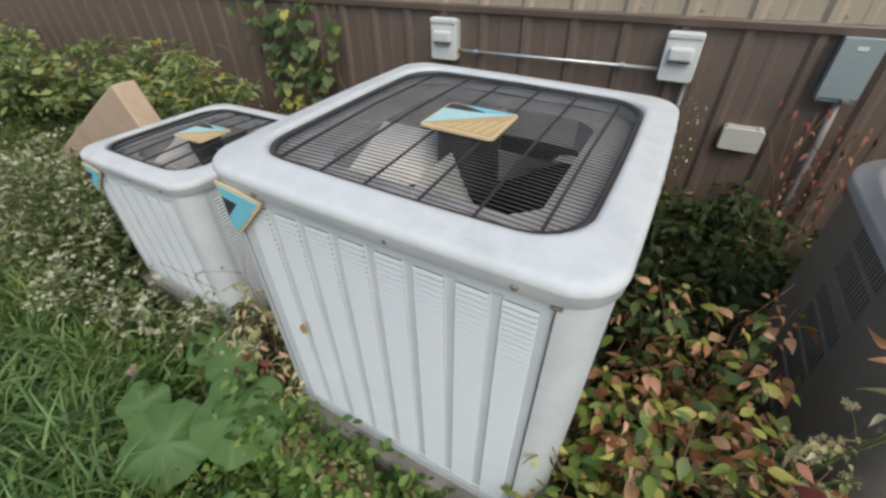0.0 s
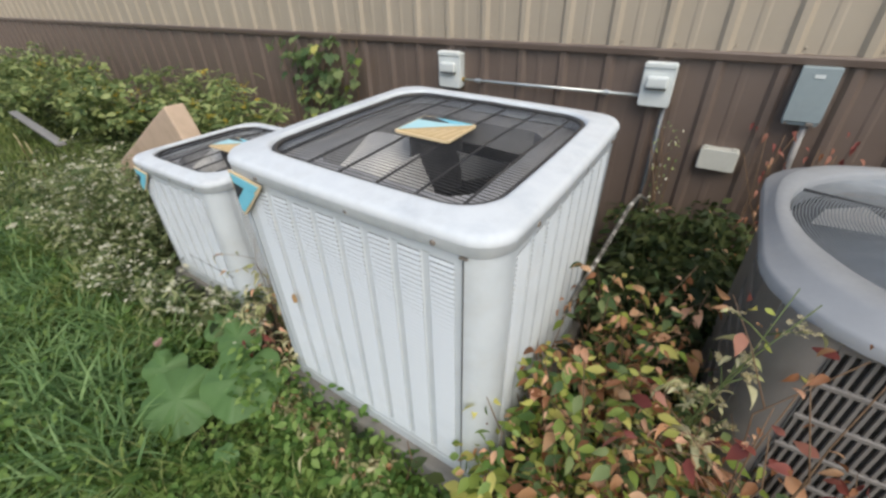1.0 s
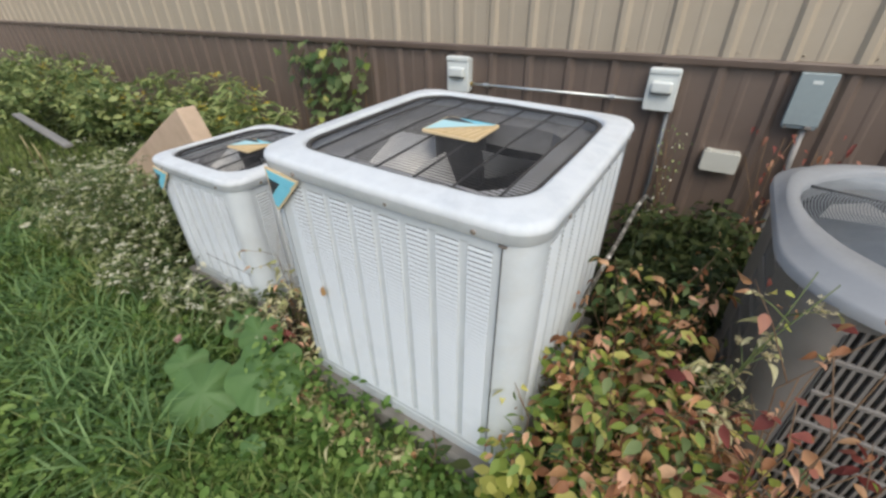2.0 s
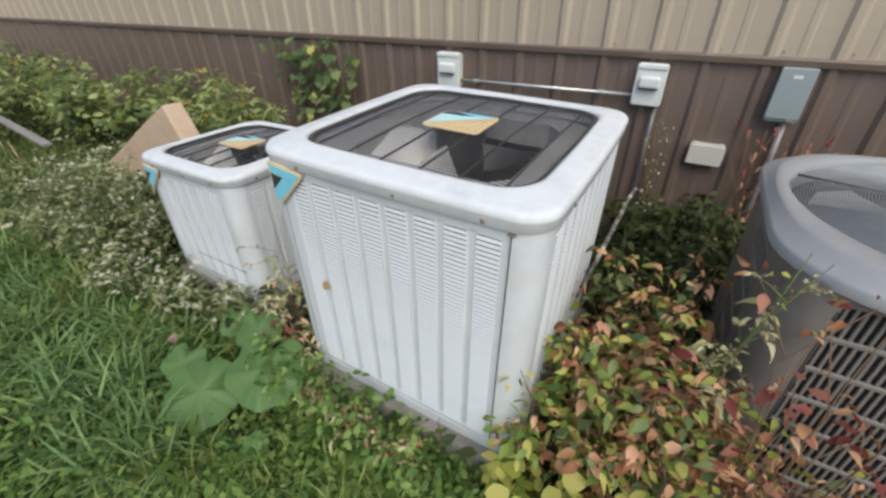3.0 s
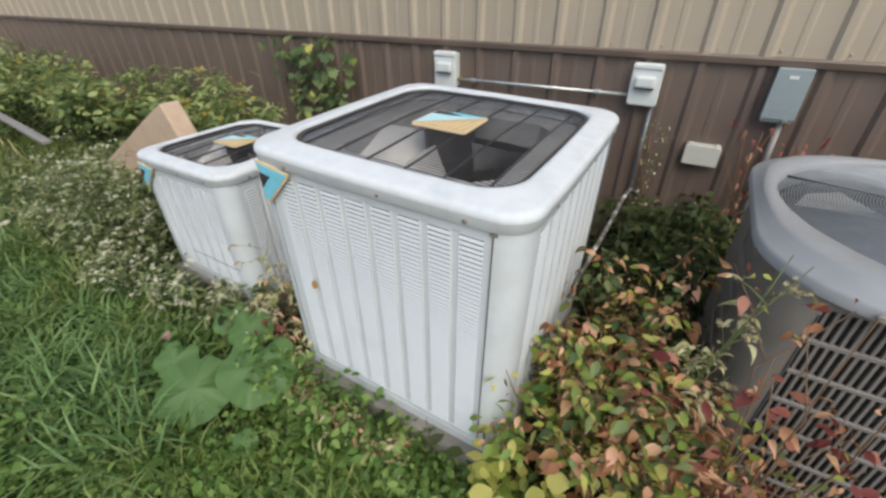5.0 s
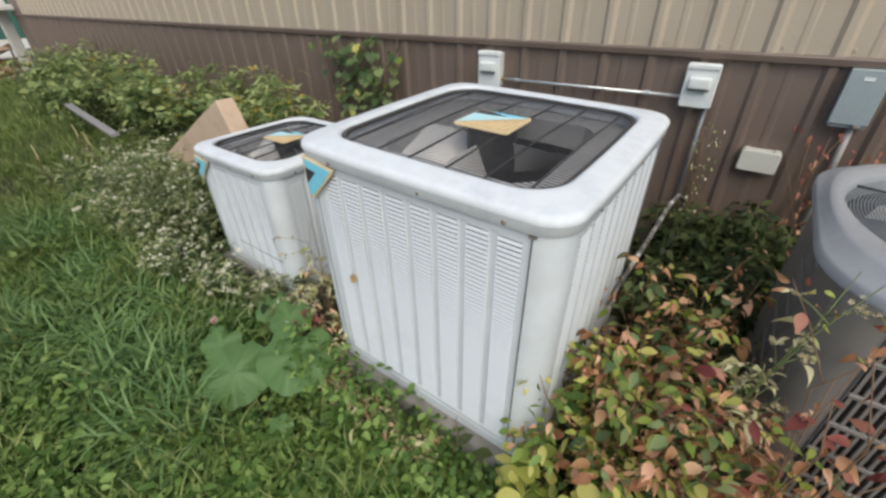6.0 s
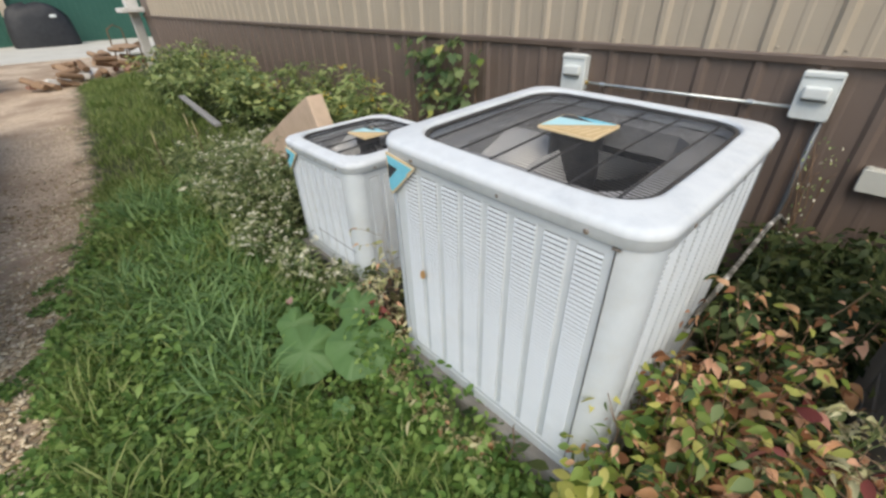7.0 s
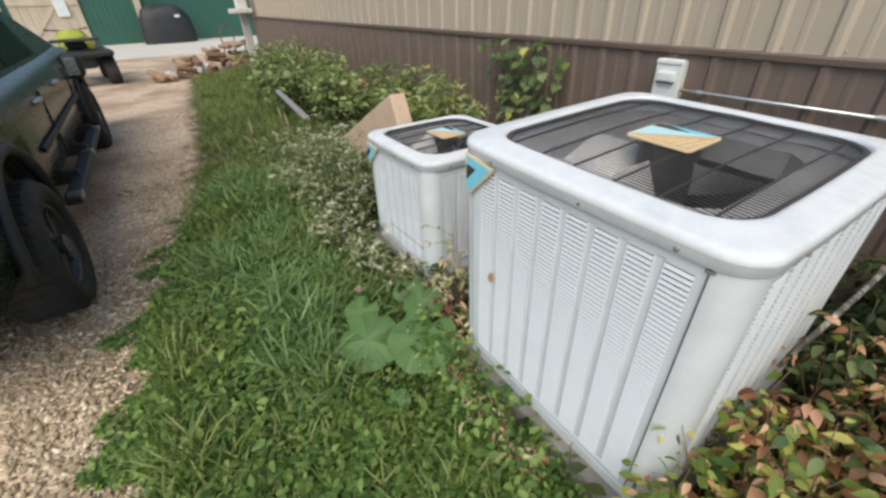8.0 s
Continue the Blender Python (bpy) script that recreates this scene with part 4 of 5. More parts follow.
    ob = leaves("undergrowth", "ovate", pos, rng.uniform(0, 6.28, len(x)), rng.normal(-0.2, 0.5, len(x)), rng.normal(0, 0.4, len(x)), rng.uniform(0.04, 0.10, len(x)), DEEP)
    tagged(ob, "undergrowth between units and wall, leaf green darkened for shade", "undergrowth", kind="stuff")


ground_cover()
x = rng.uniform(-3.2, -1.0, 5200)
y = rng.uniform(0.45, 1.6, 5200)
off = (np.abs(x + 0.515) > 0.34)
x, y = x[off], y[off]
tagged(leaves("low_weeds", "lance", np.stack([x, y, rng.random(len(x)) ** 1.3 * 0.26], -1), rng.uniform(0, 6.28, len(x)), rng.normal(0.1, 0.5, len(x)), rng.normal(0, 0.4, len(x)), rng.uniform(0.05, 0.12, len(x)), SAGE),
       "grey-green weeds between the lawn and the smaller unit", "weeds", kind="stuff")

# white-flowering asters before the smaller unit
for x, y, h, n in ((-1.62, 0.72, 0.70, 5), (-1.42, 0.60, 0.80, 6), (-1.25, 0.70, 0.82, 6), (-1.12, 0.52, 0.56, 5), (-0.90, 0.50, 0.46, 5),
                   (-0.72, 0.50, 0.42, 5), (-0.52, 0.52, 0.38, 5), (-0.34, 0.60, 0.30, 4), (-0.15, 0.66, 0.30, 4), (-1.85, 0.85, 0.75, 5), (-2.05, 0.62, 0.52, 5), (-1.70, 0.50, 0.50, 5), (-1.05, 0.66, 0.62, 5), (-2.35, 0.80, 0.55, 4)):
    plant("aster", (x, y, 0), h, n, 0.13, "white-flowering wild aster with small green leaves", "aster",
          [("foliage", "lance", SAGE, 210, 0.050, 0.05, 0.95, 0.05, 0.1), ("blossom", "star", PETAL, 130, 0.0115, 0.70, 1.0, 0.028, -0.3)], "asters", branch=5, stem_r=0.003)

# tall weeds along the wall
for k in range(30):
    x = -7.6 + 6.3 * (k + rng.uniform(0, 0.8)) / 30
    y = rng.uniform(1.55 if x > -3.2 else 1.2, 2.15)
    h = rng.uniform(0.70, 0.98)
    gold = k % 4 == 1
    sets = [("foliage", "lance" if k % 3 else "ovate", WEED, 330, 0.085, 0.08, 1.0, 0.07, 0.15)]
    if gold:
        sets.append(("blossom", "star", GOLD, 150, 0.012, 0.86, 1.0, 0.03, -0.3))
    elif k % 3 == 0:
        sets.append(("blossom", "star", PETAL, 60, 0.012, 0.7, 1.0, 0.05, -0.3))
    plant("tall_weed", (x, y, 0), h, 6, 0.22, "tall goldenrod with yellow tips by the wall" if gold else "tall leafy green weed by the brown wall", "weed", sets, "tall weeds", branch=2)
for x, y, h in ((-0.95, 1.85, 0.72), (-0.65, 1.95, 0.70), (-0.35, 1.80, 0.72), (-0.05, 1.9, 0.74), (0.15, 2.0, 0.78), (-1.35, 1.75, 0.72)):
    plant("seeding_weed", (x, y, 0), h, 6, 0.16, "thin seeding weed turning yellow and red", "weed",
          [("foliage", "lance", LIME, 130, 0.045, 0.3, 1.0, 0.04, 0.1), ("seed_spray", "star", STRAW, 420, 0.0062, 0.6, 1.0, 0.035, 0), ("red_foliage", "lance", RUST, 50, 0.04, 0.4, 1.0, 0.04, 0.2)],
          "seeding weeds", stem_mat=DRYSTEM, branch=4, stem_r=0.0025)
# pale dry stalks in the gap between the units and along the front of the pad
for x, y, h in ((0.19, 0.60, 0.60), (0.25, 0.555, 0.42), (0.08, 0.68, 0.66), (0.33, 0.51, 0.24), (0.39, 0.47, 0.22), (0.44, 0.47, 0.28), (0.50, 0.44, 0.26), (0.58, 0.47, 0.27), (0.66, 0.45, 0.24), (0.74, 0.47, 0.24), (0.82, 0.46, 0.20)):
    plant("dry_weed", (x, y, 0), h, 3, 0.06, "dry straw-coloured weed stalk beside the white unit", "weed",
          [("seed_spray", "star", STRAW, 90, 0.0065, 0.4, 1.0, 0.016, 0), ("foliage", "curled", PALELEAF, 46 if x < 0.4 else 14, 0.040, 0.2, 1.0, 0.02, 0.3), ("brown_foliage", "curled", RUST, 12, 0.032, 0.1, 0.9, 0.02, 0.3)],
          "dry weeds", stem_mat=DRYSTEM, branch=3, stem_r=0.0022)

# the turning shrub between the units
for x, y, h, k in ((1.24, 0.62, 0.60, 2), (1.38, 0.70, 0.80, 1), (1.50, 0.62, 0.76, 0), (1.32, 0.90, 0.86, 0), (1.48, 0.95, 0.78, 1), (1.22, 0.80, 0.66, 2), (1.62, 0.55, 0.60, 1), (1.42, 0.48, 0.50, 2), (1.76, 0.50, 0.52, 0)):
    plant("shrub", (x, y, 0), h, 6, 0.17, "small shrub with leaves turning yellow and orange", "shrub",
          [("green_foliage", "pointed", CLOVER if k == 2 else VINE, 120, 0.042, 0.15, 1.0, 0.06, 0.25), ("yellow_foliage", "pointed", LIME, 110, 0.040, 0.4, 1.0, 0.06, 0.3),
           ("orange_foliage", "crumpled", RUST, (105, 90, 26)[k], 0.044, 0.6, 1.0, 0.05, 0.4), ("brown_foliage", "curled", RUST, (190, 150, 60)[k], 0.026, 0.35, 1.0, 0.045, 0.6)],
          "shrubs", stem_mat=DRYSTEM, branch=5, stem_r=0.003)
for x, y, h in ((1.62, 0.60, 1.14), (1.68, 0.56, 1.02), (1.60, 0.52, 0.76), (1.70, 0.58, 0.94)):
    plant("red_shrub", (x, y, 0), h, 3, 0.07, "thin shrub with pointed autumn-red leaves", "shrub",
          [("red_foliage", "pointed", RED, 30, 0.036, 0.6, 1.0, 0.05, 0.5), ("rust_foliage", "curled", RUST, 40, 0.028, 0.5, 1.0, 0.05, 0.4), ("green_foliage", "pointed", LIME, 14, 0.030, 0.3, 0.9, 0.05, 0.3)],
          "red shrubs", stem_mat=DRYSTEM, branch=3, stem_r=0.003)
for x, y, h in ((1.43, 0.72, 1.20), (1.48, 0.74, 1.04)):
    plant("ragweed", (x, y, 0), h, 2, 0.025, "pale yellow-green weed with seed tassels", "weed",
          [("foliage", "curled", PALELEAF, 10, 0.052, 0.45, 0.85, 0.015, 0.2), ("small_foliage", "curled", PALELEAF, 34, 0.024, 0.6, 1.0, 0.02, 0.0), ("tassel", "star", STRAW, 200, 0.0062, 0.72, 1.0, 0.014, 0)],
          "ragweeds", stem_r=0.003, lean=(0.10, 0.0), branch=9, twig=(0.03, 0.09))
# round bright leaves at the foot of the shrub
for x, y in ((1.18, 0.54), (1.24, 0.46), (1.14, 0.47), (1.32, 0.42)):
    plant("round_leaved_weed", (x, y, 0), 0.40, 5, 0.09, "low weed with round yellow-green leaves", "weed",
          [("foliage", "disc", LIME, 34, 0.058, 0.3, 1.0, 0.04, 0.1)], "round-leaved weeds", stem_r=0.0025)
# undergrowth in the gap behind, the gap's shade put into its leaf colour
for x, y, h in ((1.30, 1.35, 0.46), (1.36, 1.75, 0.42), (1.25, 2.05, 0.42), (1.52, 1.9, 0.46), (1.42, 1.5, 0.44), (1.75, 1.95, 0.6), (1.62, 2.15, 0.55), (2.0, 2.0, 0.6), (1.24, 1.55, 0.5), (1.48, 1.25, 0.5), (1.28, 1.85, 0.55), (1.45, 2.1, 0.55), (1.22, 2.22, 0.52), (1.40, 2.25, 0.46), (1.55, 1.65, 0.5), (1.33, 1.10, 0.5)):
    plant("shade_weed", (x, y, 0), h, 6, 0.18, "weed between units and wall, its shade put into dark green leaves", "weed",
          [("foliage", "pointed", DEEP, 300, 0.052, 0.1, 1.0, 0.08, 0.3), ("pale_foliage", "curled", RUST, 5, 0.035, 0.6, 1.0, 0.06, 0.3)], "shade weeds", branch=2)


# vines on the wall
def vine(x0, x1, z0, z1, n, material, second, n2, size, label, shape="lobe"):
    v = empty("wall_vine", pose((x0 + x1) / 2, WALL_Y - 0.03, 0))
    w = (x1 - x0) / 2
    bm = bmesh.new()
    for k in range(7):
        a, b = rng.uniform(-w, w), rng.uniform(-w, w)
        pts = [(a + (b - a) * t + rng.normal(0, 0.03), -rng.uniform(0.0, 0.05), 0.0 + z1 * rng.uniform(0.75, 1.0) * t) for t in (0, 0.25, 0.5, 0.75, 1)]
        tube_bm(pts, 0.004, 5, 0.5, bm)
    tagged(part("stalk", bm, DRYSTEM, v, smooth=True), kind="stuff")
    for nm, m, cnt, za in (("foliage", material, n, z0), ("turning_foliage", second, n2, z0)):
        x = np.clip(rng.normal(0, w * 0.55, cnt), -w, w)
        z = za + (z1 - za) * rng.random(cnt) ** (0.75 if nm == "foliage" else 3.0)
        keep = np.abs(x) < w * (0.45 + 0.55 * (z - za) / (z1 - za))
        x, z = x[keep], z[keep]
        pos = np.stack([x, -rng.uniform(0.0, 0.13, len(x)), z], -1)
        leaves(nm, shape, pos, math.pi + rng.normal(0, 0.7, len(x)), rng.normal(-0.8, 0.35, len(x)), rng.normal(0, 0.3, len(x)), size * rng.uniform(0.6, 1.3, len(x)), m, v)
    return tagged(v, label, "vine", "wall vines")


vine(-1.85, -0.74, 0.40, 1.13, 190, VINE, LIME, 40, 0.066, "green grape vine with yellowing leaves climbing the wall")
vine(1.50, 1.98, 0.30, 0.88, 80, RED, RUST, 60, 0.036, "thin creeper with reddening leaves on the wall", "curled")
vine(1.12, 1.30, 0.30, 0.86, 60, WEED, PETAL, 40, 0.016, "thin pale creeper beside the unit", "ovate")


# two broad squash-like leaves and their neighbours
def broad_plant():
    p = empty("broad_leaved_plant", pose(0.04, 0.37, 0.0))
    spots = ((0.0, -0.11, 0.19, 0.21, 200), (0.185, 0.045, 0.265, 0.225, 150), (-0.02, 0.17, 0.25, 0.15, 20), (-0.19, -0.06, 0.19, 0.13, 100), (-0.20, 0.20, 0.20, 0.13, 60), (0.30, -0.13, 0.13, 0.07, 210))
    for x, y, z, s, a in spots:
        bm = bmesh.new()
        n = 44
        c = bm.verts.new((0, 0, 0))
        rings = []
        for k, f in enumerate((0.35, 0.7, 1.0)):
            ring = []
            for i in range(n):
                t = 2 * math.pi * i / n
                lobe = 1 + 0.045 * math.cos(5 * t) + 0.028 * math.cos(11 * t + 0.6) - 0.34 * math.exp(-((t - math.pi) / 0.22) ** 2)
                r = s * 0.62 * f * lobe
                ring.append(bm.verts.new((r * math.sin(t), r * math.cos(t), -0.16 * s * f * f + 0.05 * s * f * math.cos(5 * t) + 0.02 * s * f * math.cos(14 * t) + 0.05 * s * rng.normal() * f * 0.3)))
            rings.append(ring)
        for i in range(n):
            j = (i + 1) % n
            bm.faces.new((c, rings[0][j], rings[0][i]))
            for q in (0, 1):
                bm.faces.new((rings[q][i], rings[q][j], rings[q + 1][j], rings[q + 1][i]))
        bmesh.ops.recalc_face_normals(bm, faces=bm.faces[:])
        lf = part("leaf", bm, BROAD, p, smooth=True)
        n = Vector((0.30 + 0.1 * rng.normal(), -0.38 + 0.1 * rng.normal(), 0.87)).normalized()
        h = Vector((n.x, n.y, 0))
        h.rotate(Euler((0, 0, rng.normal(-0.5, 0.5))))
        tip = (h - n * h.dot(n)).normalized()
        lf.matrix_local = Matrix.Translation((x, y, z)) @ Matrix((tip.cross(n), tip, n)).transposed().to_4x4()
        part("leaf_stalk", tube_bm([(x * 0.2, y * 0.2 + 0.04, 0), (x * 0.7, y * 0.7 + 0.01, z * 0.7), (x, y, z - 0.006)], 0.004, 6), STEM, p, smooth=True)
    tagged(p, "low plant with large soft lobed green leaves", "plant")


broad_plant()
# arching straw seed heads in the far grass
for x, y in ((-2.86, 0.44), (-2.93, 0.79), (-3.3, 0.82)):
    sh = part("seed_head", tube_bm([(0, 0, 0), (0.02, 0.0, 0.25), (-0.02, 0.01, 0.40)], 0.003, 5), DRYSTEM, None)
    part("spike", tube_bm([(-0.02, 0.01, 0.38), (-0.08, 0.02, 0.44), (-0.16, 0.03, 0.47)], 0.007, 6, 0.5), STRAW, sh, "straw-coloured spike")
    sh.location = (x, y, 0)
    tagged(sh, "arching straw-yellow grass seed head", "grass seed head", "seed heads")
lath = part("lath", box_bm(-0.8, 0.8, -0.032, 0.032, 0, 0.025, 0.003), mat("weathered_wood", [(0.20, 0.195, 0.185), (0.29, 0.28, 0.27)], 0.85, 0, 6, 0.2, 40, stretch=(0.2, 3, 3)))
lath.matrix_world = pose(-3.75, 1.06, 0.42, 0, 1, -4.5)
tagged(lath, "weathered grey wooden lath lying on weeds", "lath")


# ---- low growth hiding the pad's front ----
x = rng.uniform(0.15, 1.25, 2600)
y = rng.uniform(0.36, 0.57, 2600)
z = rng.random(2600) ** 1.3 * np.clip(0.36 - 0.18 * x, 0.10, 0.34)
tagged(leaves("low_weeds", "ovate", np.stack([x, y, z], -1), rng.uniform(0, 6.28, 2600), rng.normal(-0.1, 0.5, 2600), rng.normal(0, 0.4, 2600), rng.uniform(0.018, 0.045, 2600), CLOVER),
       "low green weeds against the concrete pad", "weeds", kind="stuff")

# ---- driveway stones ----
def stones():
    def rock(seed):
        bm = bmesh.new()
        bmesh.ops.create_icosphere(bm, subdivisions=1, radius=1)
        for v in bm.verts:
            v.co *= 0.75 + 0.5 * noise.noise(v.co * 1.3 + Vector((seed * 7.1, 0, 0)))
            v.co.z *= 0.55
        vs = [tuple(v.co) for v in bm.verts]
        fs = [tuple(v.index for v in f.verts) for f in bm.faces]
        bm.free()
        return vs, fs
    for k, (n, x0, x1) in enumerate(((4200, -3.2, 0.8), (1200, -6.5, -3.0), (6500, -1.9, 0.8))):
        vs, fs = rock(k + 1)
        x = rng.uniform(x0, x1, n)
        y = edge_at(x) + 0.12 - np.abs(rng.normal(0, 0.55, n))
        s = 0.006 + 0.016 * rng.random(n) ** 2
        pos = np.stack([x, y, s * 0.15], -1)
        me = stamped("gravel", vs, fs, turns(rng.uniform(0, 6.28, n), rng.normal(0, 0.3, n), rng.normal(0, 0.3, n), np.stack([s * rng.uniform(0.9, 1.7, n), s, s * 0.7], -1)), pos)
        tagged(part_mesh("gravel", me, STONE), "pale crushed stone chips on the driveway", "gravel", kind="stuff")


STONE = mat("pale_limestone", [(0.30, 0.22, 0.13), (0.54, 0.43, 0.28), (0.76, 0.66, 0.49), (0.42, 0.34, 0.23)], 0.9, 0, 12, 0.2, 60, island=True)
stones()

# ---- the dark green parked pickup ----
PAINT = mat("dark_green_car_paint", [(0.022, 0.034, 0.027), (0.026, 0.038, 0.030)], 0.25, 0.0, 3, 0.0, 60, dirt=(0.045, 0.045, 0.04), dirt_scale=1.2, dirt_amount=0.15, spec=0.3)
GLASS = mat("tinted_window", [(0.012, 0.017, 0.015), (0.018, 0.024, 0.021)], 0.2, 0.0, 3, spec=0.3)
RUBBER = mat("tyre_rubber", [(0.016, 0.016, 0.016), (0.03, 0.03, 0.03)], 0.8, 0, 12, 0.1, 60, dirt=(0.09, 0.07, 0.055), dirt_scale=6)
RIM = mat("black_alloy", [(0.05, 0.055, 0.056), (0.08, 0.085, 0.085)], 0.35, 0.4, 10)
CHROME = mat("dull_chrome", [(0.35, 0.35, 0.34), (0.5, 0.5, 0.49)], 0.3, 0.9, 10)
TRIMBLACK = mat("black_plastic", [(0.02, 0.02, 0.02), (0.035, 0.035, 0.035)], 0.6, 0, 10)
LAMP = mat("amber_lens", [(0.30, 0.20, 0.05), (0.4, 0.28, 0.08)], 0.3, 0, 10)


def wheel(parent, x, y, z, r, spokes=10):
    """A tyre with tread shoulders and a multi-spoke alloy, facing +y."""
    w = part("wheel", disc_bm(0.05, 0.05, 12), RIM, parent)
    w.matrix_local = pose(x, y, z, -90)
    bm = bmesh.new()
    prof = [(0.62, -0.20), (0.62, 0.02), (0.66, 0.05), (0.80, 0.065), (0.92, 0.055), (0.985, 0.02), (1.0, -0.03), (1.0, -0.17), (0.98, -0.215), (0.9, -0.24)]
    n = 48
    loft(bm, [[(r * a * math.cos(2 * math.pi * k / n), r * a * math.sin(2 * math.pi * k / n), b) for k in range(n)] for a, b in prof])
    bmesh.ops.recalc_face_normals(bm, faces=bm.faces[:])
    part("tyre", bm, RUBBER, w, smooth=True)
    bm = bmesh.new()
    loft(bm, [[(r * a * math.cos(2 * math.pi * k / n), r * a * math.sin(2 * math.pi * k / n), b) for k in range(n)] for a, b in ((0.635, 0.030), (0.61, 0.040), (0.585, 0.020), (0.56, -0.12), (0.0001, -0.13))])
    bmesh.ops.recalc_face_normals(bm, faces=bm.faces[:])
    part("rim", bm, RIM, w, smooth=True)
    for k in range(spokes):
        a = 2 * math.pi * (k // 2) / (spokes // 2) + (0.17 if k % 2 else -0.17)
        sp = part("spoke", box_bm(0.04, r * 0.60, -0.014, 0.014, -0.03, 0.012, 0.005), RIM, w)
        sp.matrix_local = pose(0, 0, 0.01, 0, 4, math.degrees(a))
    tread = None
    for k in range(40):
        if tread is None:
            ob = part("tread_block", box_bm(r * 0.97, r * 1.018, -0.018, 0.018, -0.205, 0.022, 0.004, 1), RUBBER, w)
            tread = ob.data
        else:
            ob = part_mesh("tread_block", tread, RUBBER, w)
        ob.rotation_euler.z = 2 * math.pi * k / 40
    return w


def pickup():
    t = empty("pickup_truck", pose(0, 0, 0))
    y = -0.89
    x_rear, x_front = -1.42, -5.04
    # body side: stations along x, each a section from sill to belt, with wheel arches cut by the sill line
    def sill(x):
        z = 0.44
        for cx in (x_rear, x_front):
            d = abs(x - cx)
            if d < 0.50:
                z = max(z, 0.36 + math.sqrt(max(0, 0.50 ** 2 - d * d)))
        return z
    xs = [-0.55, -0.68, -0.82] + [x_rear + 0.5 - 0.0625 * k for k in range(17)] + [-2.3, -2.8, -3.4, -4.0, -4.4] + [x_front + 0.5 - 0.0625 * k for k in range(17)] + [-5.75, -6.05, -6.15]
    bm = bmesh.new()
    rows = []
    for x in xs:
        nose = max(0.0, (-5.5 - x)) * 0.22
        belt = 1.06 - 0.02 * max(0, -x - 4.4)
        s0 = sill(x)
        rows.append([bm.verts.new((x, yy, zz)) for yy, zz in ((y - 0.10 - nose, s0), (y - 0.01 - nose, s0 + 0.005), (y + 0.015 - nose, max(s0 + 0.02, 0.62)), (y + 0.03 - nose, max(s0 + 0.04, 0.86)), (y + 0.012 - nose, 0.97), (y - 0.03 - nose, belt), (y - 0.10 - nose, belt + 0.025))])
    for a, b in zip(rows, rows[1:]):
        for k in range(6):
            bm.faces.new((a[k], b[k], b[k + 1], a[k + 1]))
    bmesh.ops.recalc_face_normals(bm, faces=bm.faces[:])
    part("body", bm, PAINT, t, "glossy dark green body side", smooth=True)
    # hood, bed top and far side close the body
    bm = bmesh.new()
    secs = [(-0.55, 1.08, 1.02), (-0.9, 1.10, 1.06), (-4.35, 1.10, 1.08), (-5.0, 1.08, 1.06), (-5.8, 1.0, 0.98), (-6.12, 0.85, 0.8), (-6.15, 0.5, 0.5)]
    rows = [[bm.verts.new(p) for p in ((x, y - 0.10 - max(0, -5.5 - x) * 0.22, z0), (x, y - 0.5, z0 + 0.05), (x, y - 1.3, z0 + 0.05), (x, y - 1.75, z0), (x, y - 1.8, 0.45))] for x, z0, z1 in secs]
    for a, b in zip(rows, rows[1:]):
        for k in range(4):
            bm.faces.new((a[k], b[k], b[k + 1], a[k + 1]))
    bmesh.ops.recalc_face_normals(bm, faces=bm.faces[:])
    part("hood", bm, PAINT, t, smooth=True)
    # cab: pillars, glass and roof
    bm = bmesh.new()
    secs = [(-1.2, 1.08, 0.04), (-1.3, 1.56, 0.12), (-2.6, 1.62, 0.14), (-3.2, 1.58, 0.13), (-3.8, 1.46, 0.10), (-5.3, 1.08, 0.03)]
    rows = [[bm.verts.new(p) for p in ((x, y - 0.05, 1.06), (x, y - 0.05 - ins, z), (x, y - 0.5, z + 0.04), (x, y - 1.3, z + 0.04), (x, y - 1.75 + ins, z), (x, y - 1.75, 1.06))] for x, z, ins in secs]
    for a, b in zip(rows, rows[1:]):
        for k in range(5):
            bm.faces.new((a[k], b[k], b[k + 1], a[k + 1]))
    bmesh.ops.recalc_face_normals(bm, faces=bm.faces[:])
    part("cab", bm, PAINT, t, smooth=False)
    for x0, x1, u0, u1 in ((-1.6, -2.68, 0.115, 0.12), (-2.78, -3.5, 0.12, 0.10)):
        bm = bmesh.new()
        vs = [bm.verts.new(p) for p in ((x0, y - 0.052, 1.10), (x1 - (0.35 if x1 < -3 else 0), y - 0.05, 1.10), (x1, y - 0.03 - u1, 1.46), (x0, y - 0.03 - u0, 1.50))]
        bm.faces.new(vs)
        bmesh.ops.solidify(bm, geom=bm.faces[:], thickness=0.012)
        part("side_window", bm, GLASS, t, "dark tinted side window")
    for x0, x1 in ((-2.10, -2.80), (-2.84, -4.30)):
        part("door_seam", box_bm(x1 - 0.004, x1 + 0.004, y + 0.014, y + 0.0335, 0.50, 0.94), TRIMBLACK, t)
    for x in (-2.62, -3.55):
        part("door_handle", box_bm(x - 0.09, x + 0.09, y + 0.02, y + 0.055, 0.885, 0.915, 0.01, 2), CHROME, t, "pale door handle")
    part("tailgate", box_bm(-0.57, -0.53, y - 1.76, y - 0.02, 0.46, 1.06, 0.02, 2), PAINT, t)
    part("underbody", box_bm(-6.0, -0.75, y - 1.70, y - 0.34, 0.30, 0.50, 0.03), TRIMBLACK, t)
    part("body_moulding", box_bm(-4.45, -2.15, y + 0.022, y + 0.042, 0.66, 0.70, 0.006), TRIMBLACK, t)
